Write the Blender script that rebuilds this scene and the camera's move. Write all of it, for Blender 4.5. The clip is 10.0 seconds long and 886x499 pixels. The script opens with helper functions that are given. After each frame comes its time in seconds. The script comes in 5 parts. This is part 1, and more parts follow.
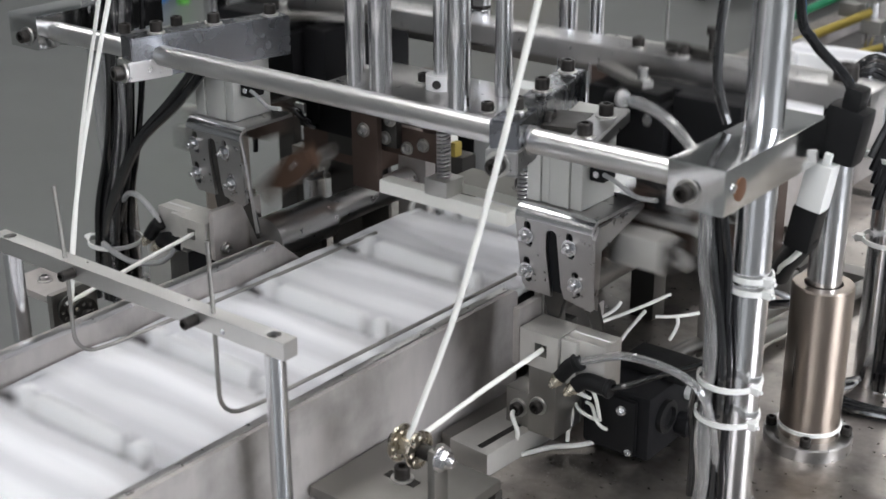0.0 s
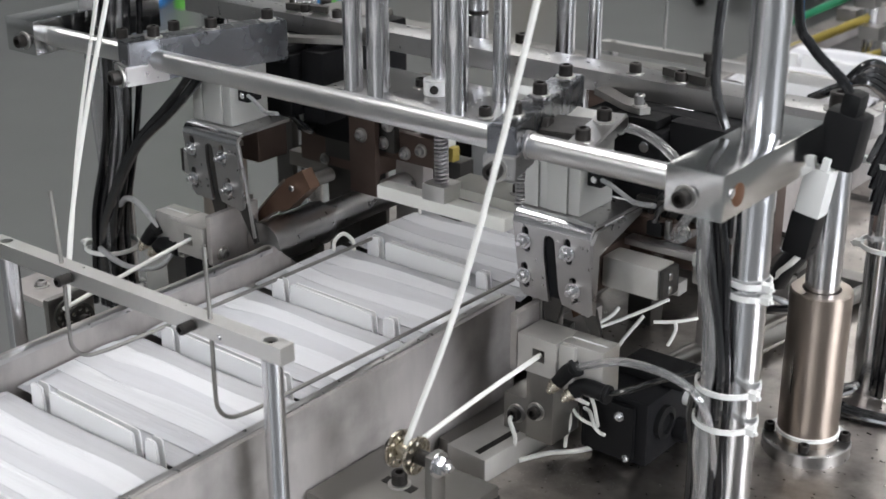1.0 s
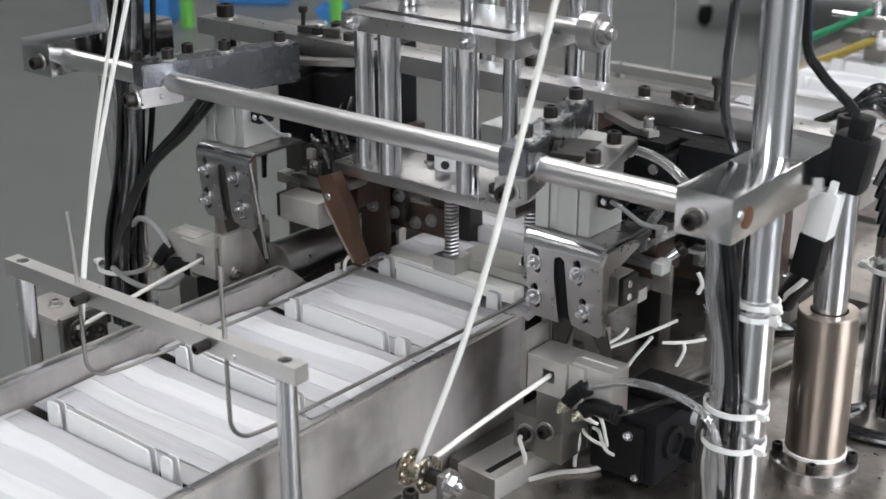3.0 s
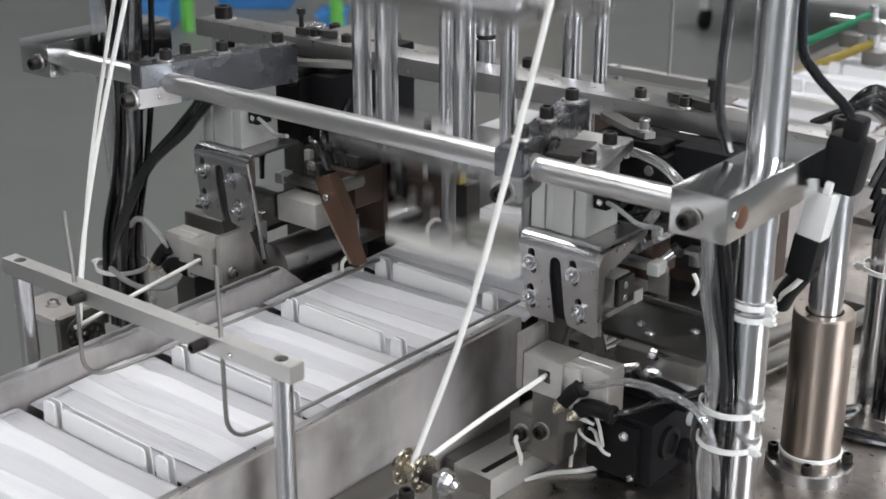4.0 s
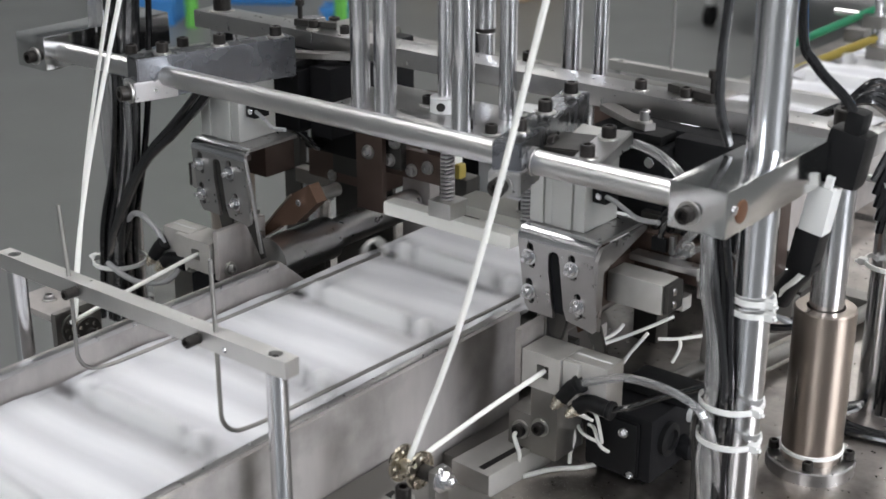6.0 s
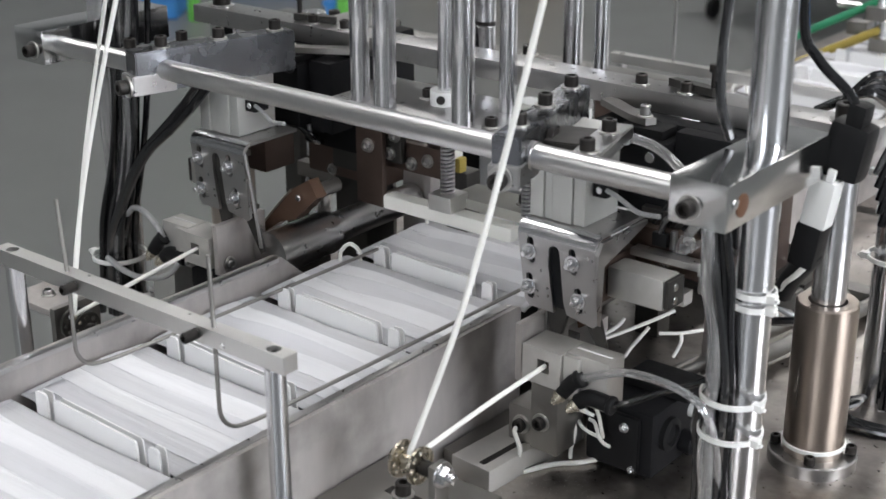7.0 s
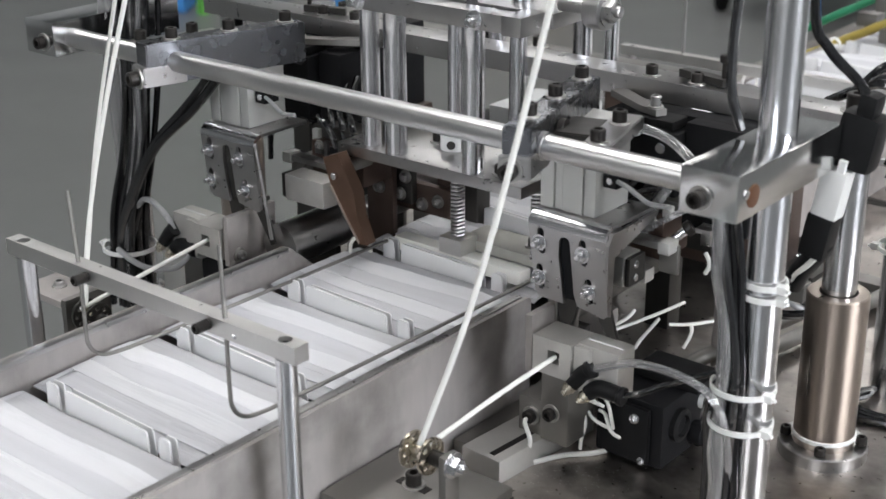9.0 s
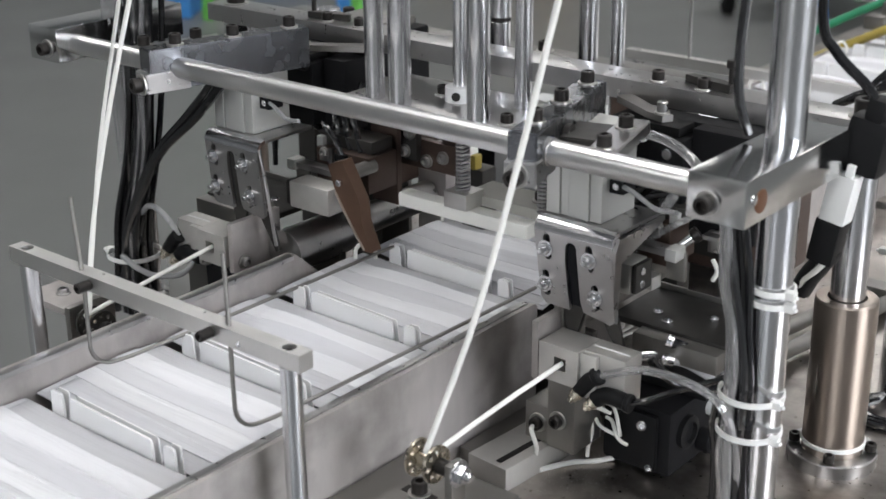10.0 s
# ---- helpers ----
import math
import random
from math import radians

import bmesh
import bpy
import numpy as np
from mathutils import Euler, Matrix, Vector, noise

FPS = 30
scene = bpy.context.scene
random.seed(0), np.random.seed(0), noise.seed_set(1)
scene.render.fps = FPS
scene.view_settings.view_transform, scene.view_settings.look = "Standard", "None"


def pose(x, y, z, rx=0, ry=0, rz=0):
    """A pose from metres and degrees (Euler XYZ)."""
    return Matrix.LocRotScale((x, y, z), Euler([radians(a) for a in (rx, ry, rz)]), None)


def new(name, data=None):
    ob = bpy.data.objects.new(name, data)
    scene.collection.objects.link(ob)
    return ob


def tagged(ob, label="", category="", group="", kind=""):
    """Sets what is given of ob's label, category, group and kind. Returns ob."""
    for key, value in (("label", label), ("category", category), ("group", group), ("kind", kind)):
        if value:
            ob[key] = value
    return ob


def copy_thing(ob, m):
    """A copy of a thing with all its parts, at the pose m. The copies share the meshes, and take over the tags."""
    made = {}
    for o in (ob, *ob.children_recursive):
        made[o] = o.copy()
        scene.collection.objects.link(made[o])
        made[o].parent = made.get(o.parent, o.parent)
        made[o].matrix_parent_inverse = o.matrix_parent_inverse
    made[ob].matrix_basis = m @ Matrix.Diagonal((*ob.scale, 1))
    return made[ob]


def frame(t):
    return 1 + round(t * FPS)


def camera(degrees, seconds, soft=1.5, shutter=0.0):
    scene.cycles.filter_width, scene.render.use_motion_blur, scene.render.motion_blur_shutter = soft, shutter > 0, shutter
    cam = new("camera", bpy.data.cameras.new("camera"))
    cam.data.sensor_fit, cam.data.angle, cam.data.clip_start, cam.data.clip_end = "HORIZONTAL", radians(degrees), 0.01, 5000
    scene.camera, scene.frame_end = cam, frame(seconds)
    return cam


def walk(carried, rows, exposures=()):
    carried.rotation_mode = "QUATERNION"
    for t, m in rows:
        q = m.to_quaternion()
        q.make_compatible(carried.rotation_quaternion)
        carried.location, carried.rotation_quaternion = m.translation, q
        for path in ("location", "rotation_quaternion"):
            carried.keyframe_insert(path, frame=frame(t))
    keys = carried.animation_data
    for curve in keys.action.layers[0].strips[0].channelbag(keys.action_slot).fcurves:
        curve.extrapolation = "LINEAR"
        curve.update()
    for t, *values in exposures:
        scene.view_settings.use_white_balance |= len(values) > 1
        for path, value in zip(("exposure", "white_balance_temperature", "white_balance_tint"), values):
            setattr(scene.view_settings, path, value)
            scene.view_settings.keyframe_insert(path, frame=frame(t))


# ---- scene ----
cam = camera(34.792, 10.0, soft=1.6, shutter=0.5)
cam.data.dof.use_dof, cam.data.dof.focus_distance, cam.data.dof.aperture_fstop = True, 1.08, 11.0
walk(cam, [
    (0.0, pose(0.7448, -0.4956, 0.4397, 67.845, 0.229, 38.530)),
    (0.5, pose(0.7422, -0.4940, 0.4404, 67.922, 0.139, 38.457)),
    (1.0, pose(0.7437, -0.4938, 0.4388, 68.059, 0.172, 38.463)),
    (1.5, pose(0.7470, -0.4958, 0.4403, 68.239, 0.233, 38.581)),
    (2.0, pose(0.7482, -0.4995, 0.4416, 68.388, 0.191, 38.635)),
    (2.5, pose(0.7451, -0.5026, 0.4447, 68.652, 0.153, 38.642)),
    (4.0, pose(0.7499, -0.5054, 0.4424, 68.996, -0.004, 38.710)),
    (4.5, pose(0.7528, -0.5055, 0.4418, 69.081, -0.089, 38.678)),
    (5.0, pose(0.7522, -0.5023, 0.4408, 68.973, 0.029, 38.714)),
    (5.5, pose(0.7502, -0.4986, 0.4389, 68.915, 0.001, 38.842)),
    (7.0, pose(0.7482, -0.4908, 0.4371, 68.573, 0.145, 39.027)),
    (7.5, pose(0.7470, -0.4876, 0.4361, 68.369, 0.146, 39.126)),
    (8.0, pose(0.7470, -0.4905, 0.4360, 68.308, 0.059, 39.192)),
    (8.5, pose(0.7486, -0.4918, 0.4359, 68.260, 0.235, 39.287)),
    (9.0, pose(0.7481, -0.4927, 0.4357, 68.316, 0.275, 39.347)),
    (9.5, pose(0.7443, -0.4916, 0.4381, 68.370, 0.236, 39.382)),
    (10.0, pose(0.7444, -0.4873, 0.4345, 68.498, 0.517, 39.521)),
])

# ---------------------------------------------------------------- light
world = bpy.data.worlds.new("hall_air")
scene.world = world
world.use_nodes = True
sky = world.node_tree.nodes.new("ShaderNodeTexSky")
sky.sky_type, sky.sun_disc, sky.sun_elevation, sky.sun_rotation = "NISHITA", False, radians(40), radians(200)
world.node_tree.links.new(sky.outputs[0], world.node_tree.nodes["Background"].inputs[0])
world.node_tree.nodes["Background"].inputs[1].default_value = 0.10
scene.view_settings.exposure = 0.0
CEIL = 3.2
HX0, HX1, HY0, HY1 = -7.0, 6.5, -6.0, 9.0
FLOOR_Z = -1.0
LAMP_POWER = 12.8
LAMPS = [(-4.2, 0.9), (-1.4, 0.9), (1.4, 0.9), (4.2, 0.9), (-4.6, 6.4), (-1.4, 6.4), (1.4, 6.4), (4.4, 6.4), (-1.4, -3.6), (1.4, -3.6)]
# Unseen windows, added to streak the posts and brighten the machine.
# window openings: the wall, the middle along it, half the width, sill and head
ADDED_WINDOWS = [("wall_south", 1.3, 1.1, -0.1, 2.6), ("wall_east", 0.2, 1.3, -0.1, 2.6)]
ADDED_WINDOW_POWER = {"wall_south": 110.0, "wall_east": 345.0}
for lx, ly in LAMPS:
    ld = bpy.data.lights.new("tube_light", "AREA")
    ld.shape, ld.size, ld.size_y, ld.energy, ld.color = "RECTANGLE", 0.8, 2.6, LAMP_POWER, (0.95, 0.958, 1.0)
    lo = new("tube_light", ld)
    lo.matrix_world = pose(lx, ly, CEIL - 0.09)
for wall, q, half, z0, z1 in ADDED_WINDOWS:
    ld = bpy.data.lights.new("window_daylight", "AREA")
    ld.shape, ld.size, ld.size_y, ld.energy, ld.color = "RECTANGLE", 2 * half, z1 - z0, ADDED_WINDOW_POWER[wall], (0.90, 0.933, 1.0)
    lo = new("window_daylight", ld)
    lo.matrix_world = pose(q, HY0 - 0.12, (z0 + z1) / 2, 90, 0, 0) if wall == "wall_south" else pose(HX1 + 0.12, q, (z0 + z1) / 2, 90, 0, 90)

# ---------------------------------------------------------------- materials


def mat(name, col, rough=0.5, metal=0.0, noise_scale=60.0, var=0.15, bump=0.0, bump_scale=400.0, stretch=(1, 1, 1),
        rvar=0.1, spec=0.5, coat=0.0, grime=0.0, grime_col=(0.05, 0.045, 0.04), trans=0.0, obj_var=0.0):
    m = bpy.data.materials.new(name)
    m.use_nodes = True
    nt = m.node_tree
    b = nt.nodes["Principled BSDF"]
    L = nt.links.new
    tc = nt.nodes.new("ShaderNodeTexCoord")
    mp = nt.nodes.new("ShaderNodeMapping")
    mp.inputs["Scale"].default_value = stretch
    L(tc.outputs["Object"], mp.inputs[0])
    n1 = nt.nodes.new("ShaderNodeTexNoise")
    n1.inputs["Scale"].default_value, n1.inputs["Detail"].default_value = noise_scale, 6
    n2 = nt.nodes.new("ShaderNodeTexNoise")
    n2.inputs["Scale"].default_value, n2.inputs["Detail"].default_value = noise_scale * 0.17, 4
    L(mp.outputs[0], n1.inputs[0])
    L(tc.outputs["Object"], n2.inputs[0])
    mix = nt.nodes.new("ShaderNodeMix")
    mix.data_type = "RGBA"
    mix.inputs["A"].default_value = (*[c * (1 - var) for c in col], 1)
    mix.inputs["B"].default_value = (*[min(1, c * (1 + var)) for c in col], 1)
    av = nt.nodes.new("ShaderNodeMath")
    av.operation = "MULTIPLY_ADD"
    av.inputs[1].default_value = 0.5
    h = nt.nodes.new("ShaderNodeMath")
    h.operation = "MULTIPLY"
    h.inputs[1].default_value = 0.5
    L(n1.outputs["Fac"], h.inputs[0])
    L(n2.outputs["Fac"], av.inputs[0])
    L(h.outputs[0], av.inputs[2])
    L(av.outputs[0], mix.inputs["Factor"])
    out = mix.outputs["Result"]
    if grime > 0:
        n3 = nt.nodes.new("ShaderNodeTexNoise")
        n3.inputs["Scale"].default_value, n3.inputs["Detail"].default_value = noise_scale * 0.14, 6
        n3.inputs["Roughness"].default_value = 0.55
        L(tc.outputs["Object"], n3.inputs[0])
        rp = nt.nodes.new("ShaderNodeMapRange")
        rp.inputs["From Min"].default_value, rp.inputs["From Max"].default_value = 0.45, 0.75
        rp.inputs["To Max"].default_value = grime
        L(n3.outputs["Fac"], rp.inputs["Value"])
        mg = nt.nodes.new("ShaderNodeMix")
        mg.data_type = "RGBA"
        mg.inputs["B"].default_value = (*grime_col, 1)
        L(rp.outputs[0], mg.inputs["Factor"])
        L(out, mg.inputs["A"])
        out = mg.outputs["Result"]
    if obj_var > 0:
        oi = nt.nodes.new("ShaderNodeObjectInfo")
        hs = nt.nodes.new("ShaderNodeHueSaturation")
        mr = nt.nodes.new("ShaderNodeMapRange")
        mr.inputs["To Min"].default_value, mr.inputs["To Max"].default_value = 1 - obj_var, 1 + obj_var
        L(oi.outputs["Random"], mr.inputs["Value"])
        L(mr.outputs[0], hs.inputs["Value"])
        L(out, hs.inputs["Color"])
        out = hs.outputs["Color"]
    L(out, b.inputs["Base Color"])
    rr = nt.nodes.new("ShaderNodeMapRange")
    rr.inputs["To Min"].default_value, rr.inputs["To Max"].default_value = max(0.02, rough - rvar), min(1, rough + rvar)
    L(n1.outputs["Fac"], rr.inputs["Value"])
    L(rr.outputs[0], b.inputs["Roughness"])
    b.inputs["Metallic"].default_value = metal
    b.inputs["Specular IOR Level"].default_value = spec
    b.inputs["Coat Weight"].default_value = coat
    b.inputs["Transmission Weight"].default_value = trans
    if bump > 0:
        n4 = nt.nodes.new("ShaderNodeTexNoise")
        n4.inputs["Scale"].default_value, n4.inputs["Detail"].default_value = bump_scale, 5
        L(mp.outputs[0], n4.inputs[0])
        bp = nt.nodes.new("ShaderNodeBump")
        bp.inputs["Strength"].default_value, bp.inputs["Distance"].default_value = bump, 0.0006
        L(n4.outputs["Fac"], bp.inputs["Height"])
        L(bp.outputs[0], b.inputs["Normal"])
    return m


CHROME = mat("polished_chrome_steel", (0.74, 0.74, 0.755), 0.21, 1.0, 40, 0.05, 0.0, 900, (1, 1, 0.2), 0.015)
STEEL = mat("ground_steel", (0.47, 0.462, 0.458), 0.29, 1.0, 150, 0.12, 0.0, 900, (1, 1, 1), 0.05, grime=0.28, grime_col=(0.30, 0.29, 0.28))
SATIN = mat("ground_shaft_steel", (0.66, 0.655, 0.65), 0.30, 1.0, 120, 0.05, 0.02, 1500, (1, 1, 1), 0.03)
PLATE = mat("stained_sheet_steel", (0.425, 0.397, 0.380), 0.44, 0.35, 110, 0.32, 0.25, 300, (1, 1, 0.3), 0.16, grime=0.85, grime_col=(0.17, 0.155, 0.145))
TABLE = mat("oily_steel_table", (0.43, 0.398, 0.372), 0.34, 1.0, 150, 0.45, 0.3, 250, (1, 1, 1), 0.2, grime=0.8, grime_col=(0.12, 0.11, 0.10))
ALU = mat("satin_aluminium", (0.70, 0.69, 0.67), 0.40, 1.0, 200, 0.09, 0.15, 1500, (1, 1, 1), 0.08)
ALU_MATTE = mat("anodised_aluminium", (0.64, 0.64, 0.615), 0.55, 0.75, 220, 0.05, 0.12, 1800, (1, 1, 1), 0.06)
BLUED = mat("blued_steel", (0.20, 0.203, 0.215), 0.27, 1.0, 80, 0.12, 0.08, 900, (1, 1, 1), 0.08, grime=0.3, grime_col=(0.07, 0.09, 0.12))
DARKSTEEL = mat("dark_oxide_steel", (0.07, 0.067, 0.063), 0.45, 0.8, 90, 0.25, 0.12, 700, (1, 1, 1), 0.12)
GREYSTEEL = mat("dull_grey_steel", (0.30, 0.29, 0.275), 0.42, 1.0, 90, 0.2, 0.15, 700, (1, 1, 1), 0.12, grime=0.3, grime_col=(0.1, 0.095, 0.09))
BLACKOX = mat("black_oxide_screw", (0.026, 0.0235, 0.022), 0.36, 0.55, 300, 0.45, 0.15, 1500, spec=0.4, grime=0.3, grime_col=(0.06, 0.05, 0.045))
BLACKPL = mat("black_plastic", (0.010, 0.010, 0.0105), 0.45, 0.0, 120, 0.25, 0.12, 900, spec=0.14)
BLACKANO = mat("black_anodised_housing", (0.009, 0.009, 0.010), 0.52, 0.0, 120, 0.3, 0.15, 900, spec=0.14)
BROWN = mat("brown_oxidised_steel", (0.118, 0.084, 0.07), 0.38, 0.7, 60, 0.4, 0.2, 500, (1, 1, 1), 0.12, grime=0.6, grime_col=(0.07, 0.05, 0.042))
BROWNGREY = mat("bronzed_steel_sleeve", (0.46, 0.40, 0.35), 0.30, 1.0, 120, 0.1, 0.12, 900, (1, 1, 0.03), 0.08)
BRASS = mat("nickel_brass", (0.55, 0.50, 0.41), 0.28, 1.0, 200, 0.15)
WASHER = mat("zinc_washer", (0.50, 0.49, 0.47), 0.34, 1.0, 200, 0.15)
FOAM = mat("white_silicone", (0.86, 0.85, 0.80), 0.7, 0.0, 90, 0.05, 0.3, 500)
CLEAT = mat("white_painted_carrier", (0.82, 0.82, 0.82), 0.5, 0.0, 80, 0.05, 0.1, 500)
# Pleat shading is put into three fabric tones; the darkest also marks thin layers.
MASK = mat("light_tone_nonwoven_fabric", (0.70, 0.70, 0.72), 0.9, 0.0, 8.0, 0.16, 0.7, 45, (0.5, 12, 1), 0.05, spec=0.12, obj_var=0.015)
MASK_MID = mat("mid_tone_nonwoven_fabric", (0.585, 0.585, 0.61), 0.9, 0.0, 8.0, 0.20, 0.7, 45, (0.5, 12, 1), 0.05, spec=0.12, obj_var=0.015)
MASK_DARK = mat("dark_tone_nonwoven_fabric", (0.515, 0.515, 0.535), 0.9, 0.0, 8.0, 0.20, 0.7, 45, (0.5, 12, 1), 0.05, spec=0.12, obj_var=0.015)
CORD = mat("white_elastic_cord", (0.80, 0.79, 0.75), 0.85, 0.0, 500, 0.08, 0.6, 1800)
TIE = mat("white_nylon_tie", (0.80, 0.80, 0.78), 0.4, 0.0, 200, 0.05)
CABLE = mat("black_cable_sheath", (0.010, 0.010, 0.011), 0.17, 0.0, 200, 0.2, 0.03, 600, spec=0.55, coat=0.5)
TUBE = mat("clear_air_tube", (0.80, 0.80, 0.80), 0.05, 0.0, 200, 0.05, 0.0, rvar=0.02, trans=0.84, coat=0.8)
MILLED = mat("polished_milled_steel", (0.72, 0.72, 0.715), 0.12, 1.0, 45, 0.10, 0.06, 160, (1, 1, 1), 0.05, grime=0.25, grime_col=(0.40, 0.42, 0.42))
GRIPALU = mat("scuffed_aluminium", (0.63, 0.615, 0.585), 0.42, 0.7, 130, 0.16, 0.2, 900, (1, 1, 1), 0.1, grime=0.35, grime_col=(0.33, 0.31, 0.29))
HORN = mat("dull_horn_plate", (0.40, 0.395, 0.36), 0.5, 0.3, 60, 0.2, 0.15, 500, (1, 1, 1), 0.1, grime=0.3, grime_col=(0.22, 0.21, 0.19))
GREYTUBE = mat("grey_air_tube", (0.33, 0.33, 0.33), 0.3, 0.0, 200, 0.15, coat=0.4)
BED = mat("dark_conveyor_bed", (0.045, 0.043, 0.042), 0.5, 0.5, 80, 0.3, 0.2, 500)
FLOOR = mat("grey_epoxy_floor", (0.148, 0.151, 0.149), 0.40, 0.0, 3.0, 0.14, 0.03, 90, (1, 1, 1), 0.1)
WALL = mat("painted_hall_wall", (0.36, 0.37, 0.37), 0.8, 0.0, 2.0, 0.08, 0.1, 60)
CEILM = mat("hall_ceiling_sheet", (0.26, 0.27, 0.28), 0.8, 0.0, 1.0, 0.08, 0.1, 60)
BLUEPL = mat("blue_plastic", (0.04, 0.22, 0.55), 0.45, 0.0, 8.0, 0.15)
GREENPT = mat("green_paint", (0.17, 0.55, 0.10), 0.45, 0.0, 20.0, 0.1)
DKGREEN = mat("dark_green_paint", (0.03, 0.26, 0.13), 0.45, 0.0, 20.0, 0.1)
YELLOW = mat("yellow_bar", (0.40, 0.31, 0.07), 0.45, 0.2, 40.0, 0.2)
FINGERM = mat("worn_copper_brown_steel", (0.19, 0.115, 0.080), 0.38, 0.7, 60, 0.4, 0.2, 500, (1, 1, 1), 0.12, grime=0.5, grime_col=(0.08, 0.05, 0.04))
# Colour of the orange reflection drawn on the clamp's side.
ORANGE_REFLECTION = mat("copper_tag", (0.21, 0.105, 0.062), 0.4, 0.75, 60, 0.3)
GREYPAINT = mat("grey_machine_paint", (0.50, 0.51, 0.51), 0.5, 0.0, 12.0, 0.08, 0.1, 200)
CARTON = mat("brown_carton", (0.40, 0.29, 0.18), 0.8, 0.0, 8.0, 0.12, 0.1, 90)
WHITEPT = mat("white_laminate", (0.78, 0.78, 0.78), 0.4, 0.0, 5.0, 0.04)
GLOW = bpy.data.materials.new("lamp_diffuser")
GLOW.use_nodes = True
GLOW.node_tree.nodes["Principled BSDF"].inputs["Emission Color"].default_value = (1, 0.985, 0.96, 1)
GLOW.node_tree.nodes["Principled BSDF"].inputs["Emission Strength"].default_value = 6.0

# ---------------------------------------------------------------- building helpers
MIRROR = [False]
SHIFT = [0.0]
BASE = {}
AXIS_X = 0.0625


def mx(x):
    return (2 * AXIS_X - x if MIRROR[0] else x) + SHIFT[0]


def thing(name, base, label, category, group="", kind=""):
    ob = new(name)
    b = Vector((mx(base[0]), base[1], base[2]))
    ob.location = b
    ob.empty_display_size = 0.02
    BASE[ob.name] = b
    return tagged(ob, label, category, group, kind)


def finish(name, bm, material, smooth=35):
    if MIRROR[0]:
        for v in bm.verts:
            v.co.x = 2 * AXIS_X - v.co.x
        bmesh.ops.reverse_faces(bm, faces=bm.faces[:])
    if SHIFT[0]:
        bmesh.ops.translate(bm, verts=bm.verts[:], vec=(SHIFT[0], 0, 0))
    me = bpy.data.meshes.new(name)
    bm.to_mesh(me)
    bm.free()
    me.materials.append(material)
    me.shade_smooth()
    me.set_sharp_from_angle(angle=radians(smooth))
    return me


def part(name, bm, material, parent, label=""):
    """One mesh object under a thing or under a part; coordinates are the world's."""
    b = BASE[parent.name]
    me = finish(name, bm, material)
    me.transform(Matrix.Translation(-b))
    ob = new(name, me)
    ob.parent = parent
    BASE[ob.name] = b
    if label:
        ob["label"] = label
    return ob


def single(name, bm, material, label, category, group="", kind=""):
    me = finish(name, bm, material)
    co = [v.co for v in me.vertices]
    b = Vector((sum(c.x for c in co) / len(co), sum(c.y for c in co) / len(co), min(c.z for c in co)))
    me.transform(Matrix.Translation(-b))
    ob = new(name, me)
    ob.location = b
    BASE[ob.name] = b
    return tagged(ob, label, category, group, kind)


def box(x0, x1, y0, y1, z0, z1, bev=0.0008, turn=0.0, bm=None):
    """A bevelled block between two corners, turned about its upright axis."""
    out = bm or bmesh.new()
    tmp = bmesh.new()
    bmesh.ops.create_cube(tmp, size=1)
    for v in tmp.verts:
        v.co = Vector((v.co.x * (x1 - x0), v.co.y * (y1 - y0), v.co.z * (z1 - z0)))
    if bev > 0:
        bmesh.ops.bevel(tmp, geom=tmp.edges[:], offset=bev, segments=2, affect="EDGES", profile=0.7)
    m = Matrix.Translation(((x0 + x1) / 2, (y0 + y1) / 2, (z0 + z1) / 2)) @ Matrix.Rotation(radians(turn), 4, "Z")
    tmp.transform(m)
    me = bpy.data.meshes.new("t")
    tmp.to_mesh(me)
    tmp.free()
    out.from_mesh(me)
    bpy.data.meshes.remove(me)
    return out


def lathe(profile, at, axis=(0, 0, 1), seg=24, bm=None):
    """A turned form: (radius, height) pairs along an axis from a point; open ends are closed."""
    out = bm or bmesh.new()
    q = Vector((0, 0, 1)).rotation_difference(Vector(axis).normalized()).to_matrix()
    rings = []
    for r, h in profile:
        rings.append([out.verts.new(Vector(at) + q @ Vector((r * math.cos(a), r * math.sin(a), h)))
                      for a in (2 * math.pi * i / seg for i in range(seg))])
    for a, b in zip(rings, rings[1:]):
        for i in range(seg):
            j = (i + 1) % seg
            out.faces.new((a[i], a[j], b[j], b[i]))
    out.faces.new(rings[0][::-1])
    out.faces.new(rings[-1])
    return out


def rod(a, b, r, seg=20, bev=0.0006, bm=None):
    a, b = Vector(a), Vector(b)
    n = (b - a).length
    e = min(bev, r * 0.3)
    return lathe([(r - e, 0), (r, e), (r, n - e), (r - e, n)], a, b - a, seg, bm)


def smooth_path(pts, n=6):
    pts = [Vector(q) for q in pts]
    if len(pts) < 3:
        return pts
    out = []
    ext = [2 * pts[0] - pts[1]] + pts + [2 * pts[-1] - pts[-2]]
    for i in range(1, len(ext) - 2):
        p0, p1, p2, p3 = ext[i - 1:i + 3]
        for k in range(n):
            t = k / n
            out.append(0.5 * ((2 * p1) + (p2 - p0) * t + (2 * p0 - 5 * p1 + 4 * p2 - p3) * t * t + (3 * p1 - p0 - 3 * p2 + p3) * t ** 3))
    out.append(pts[-1])
    return out


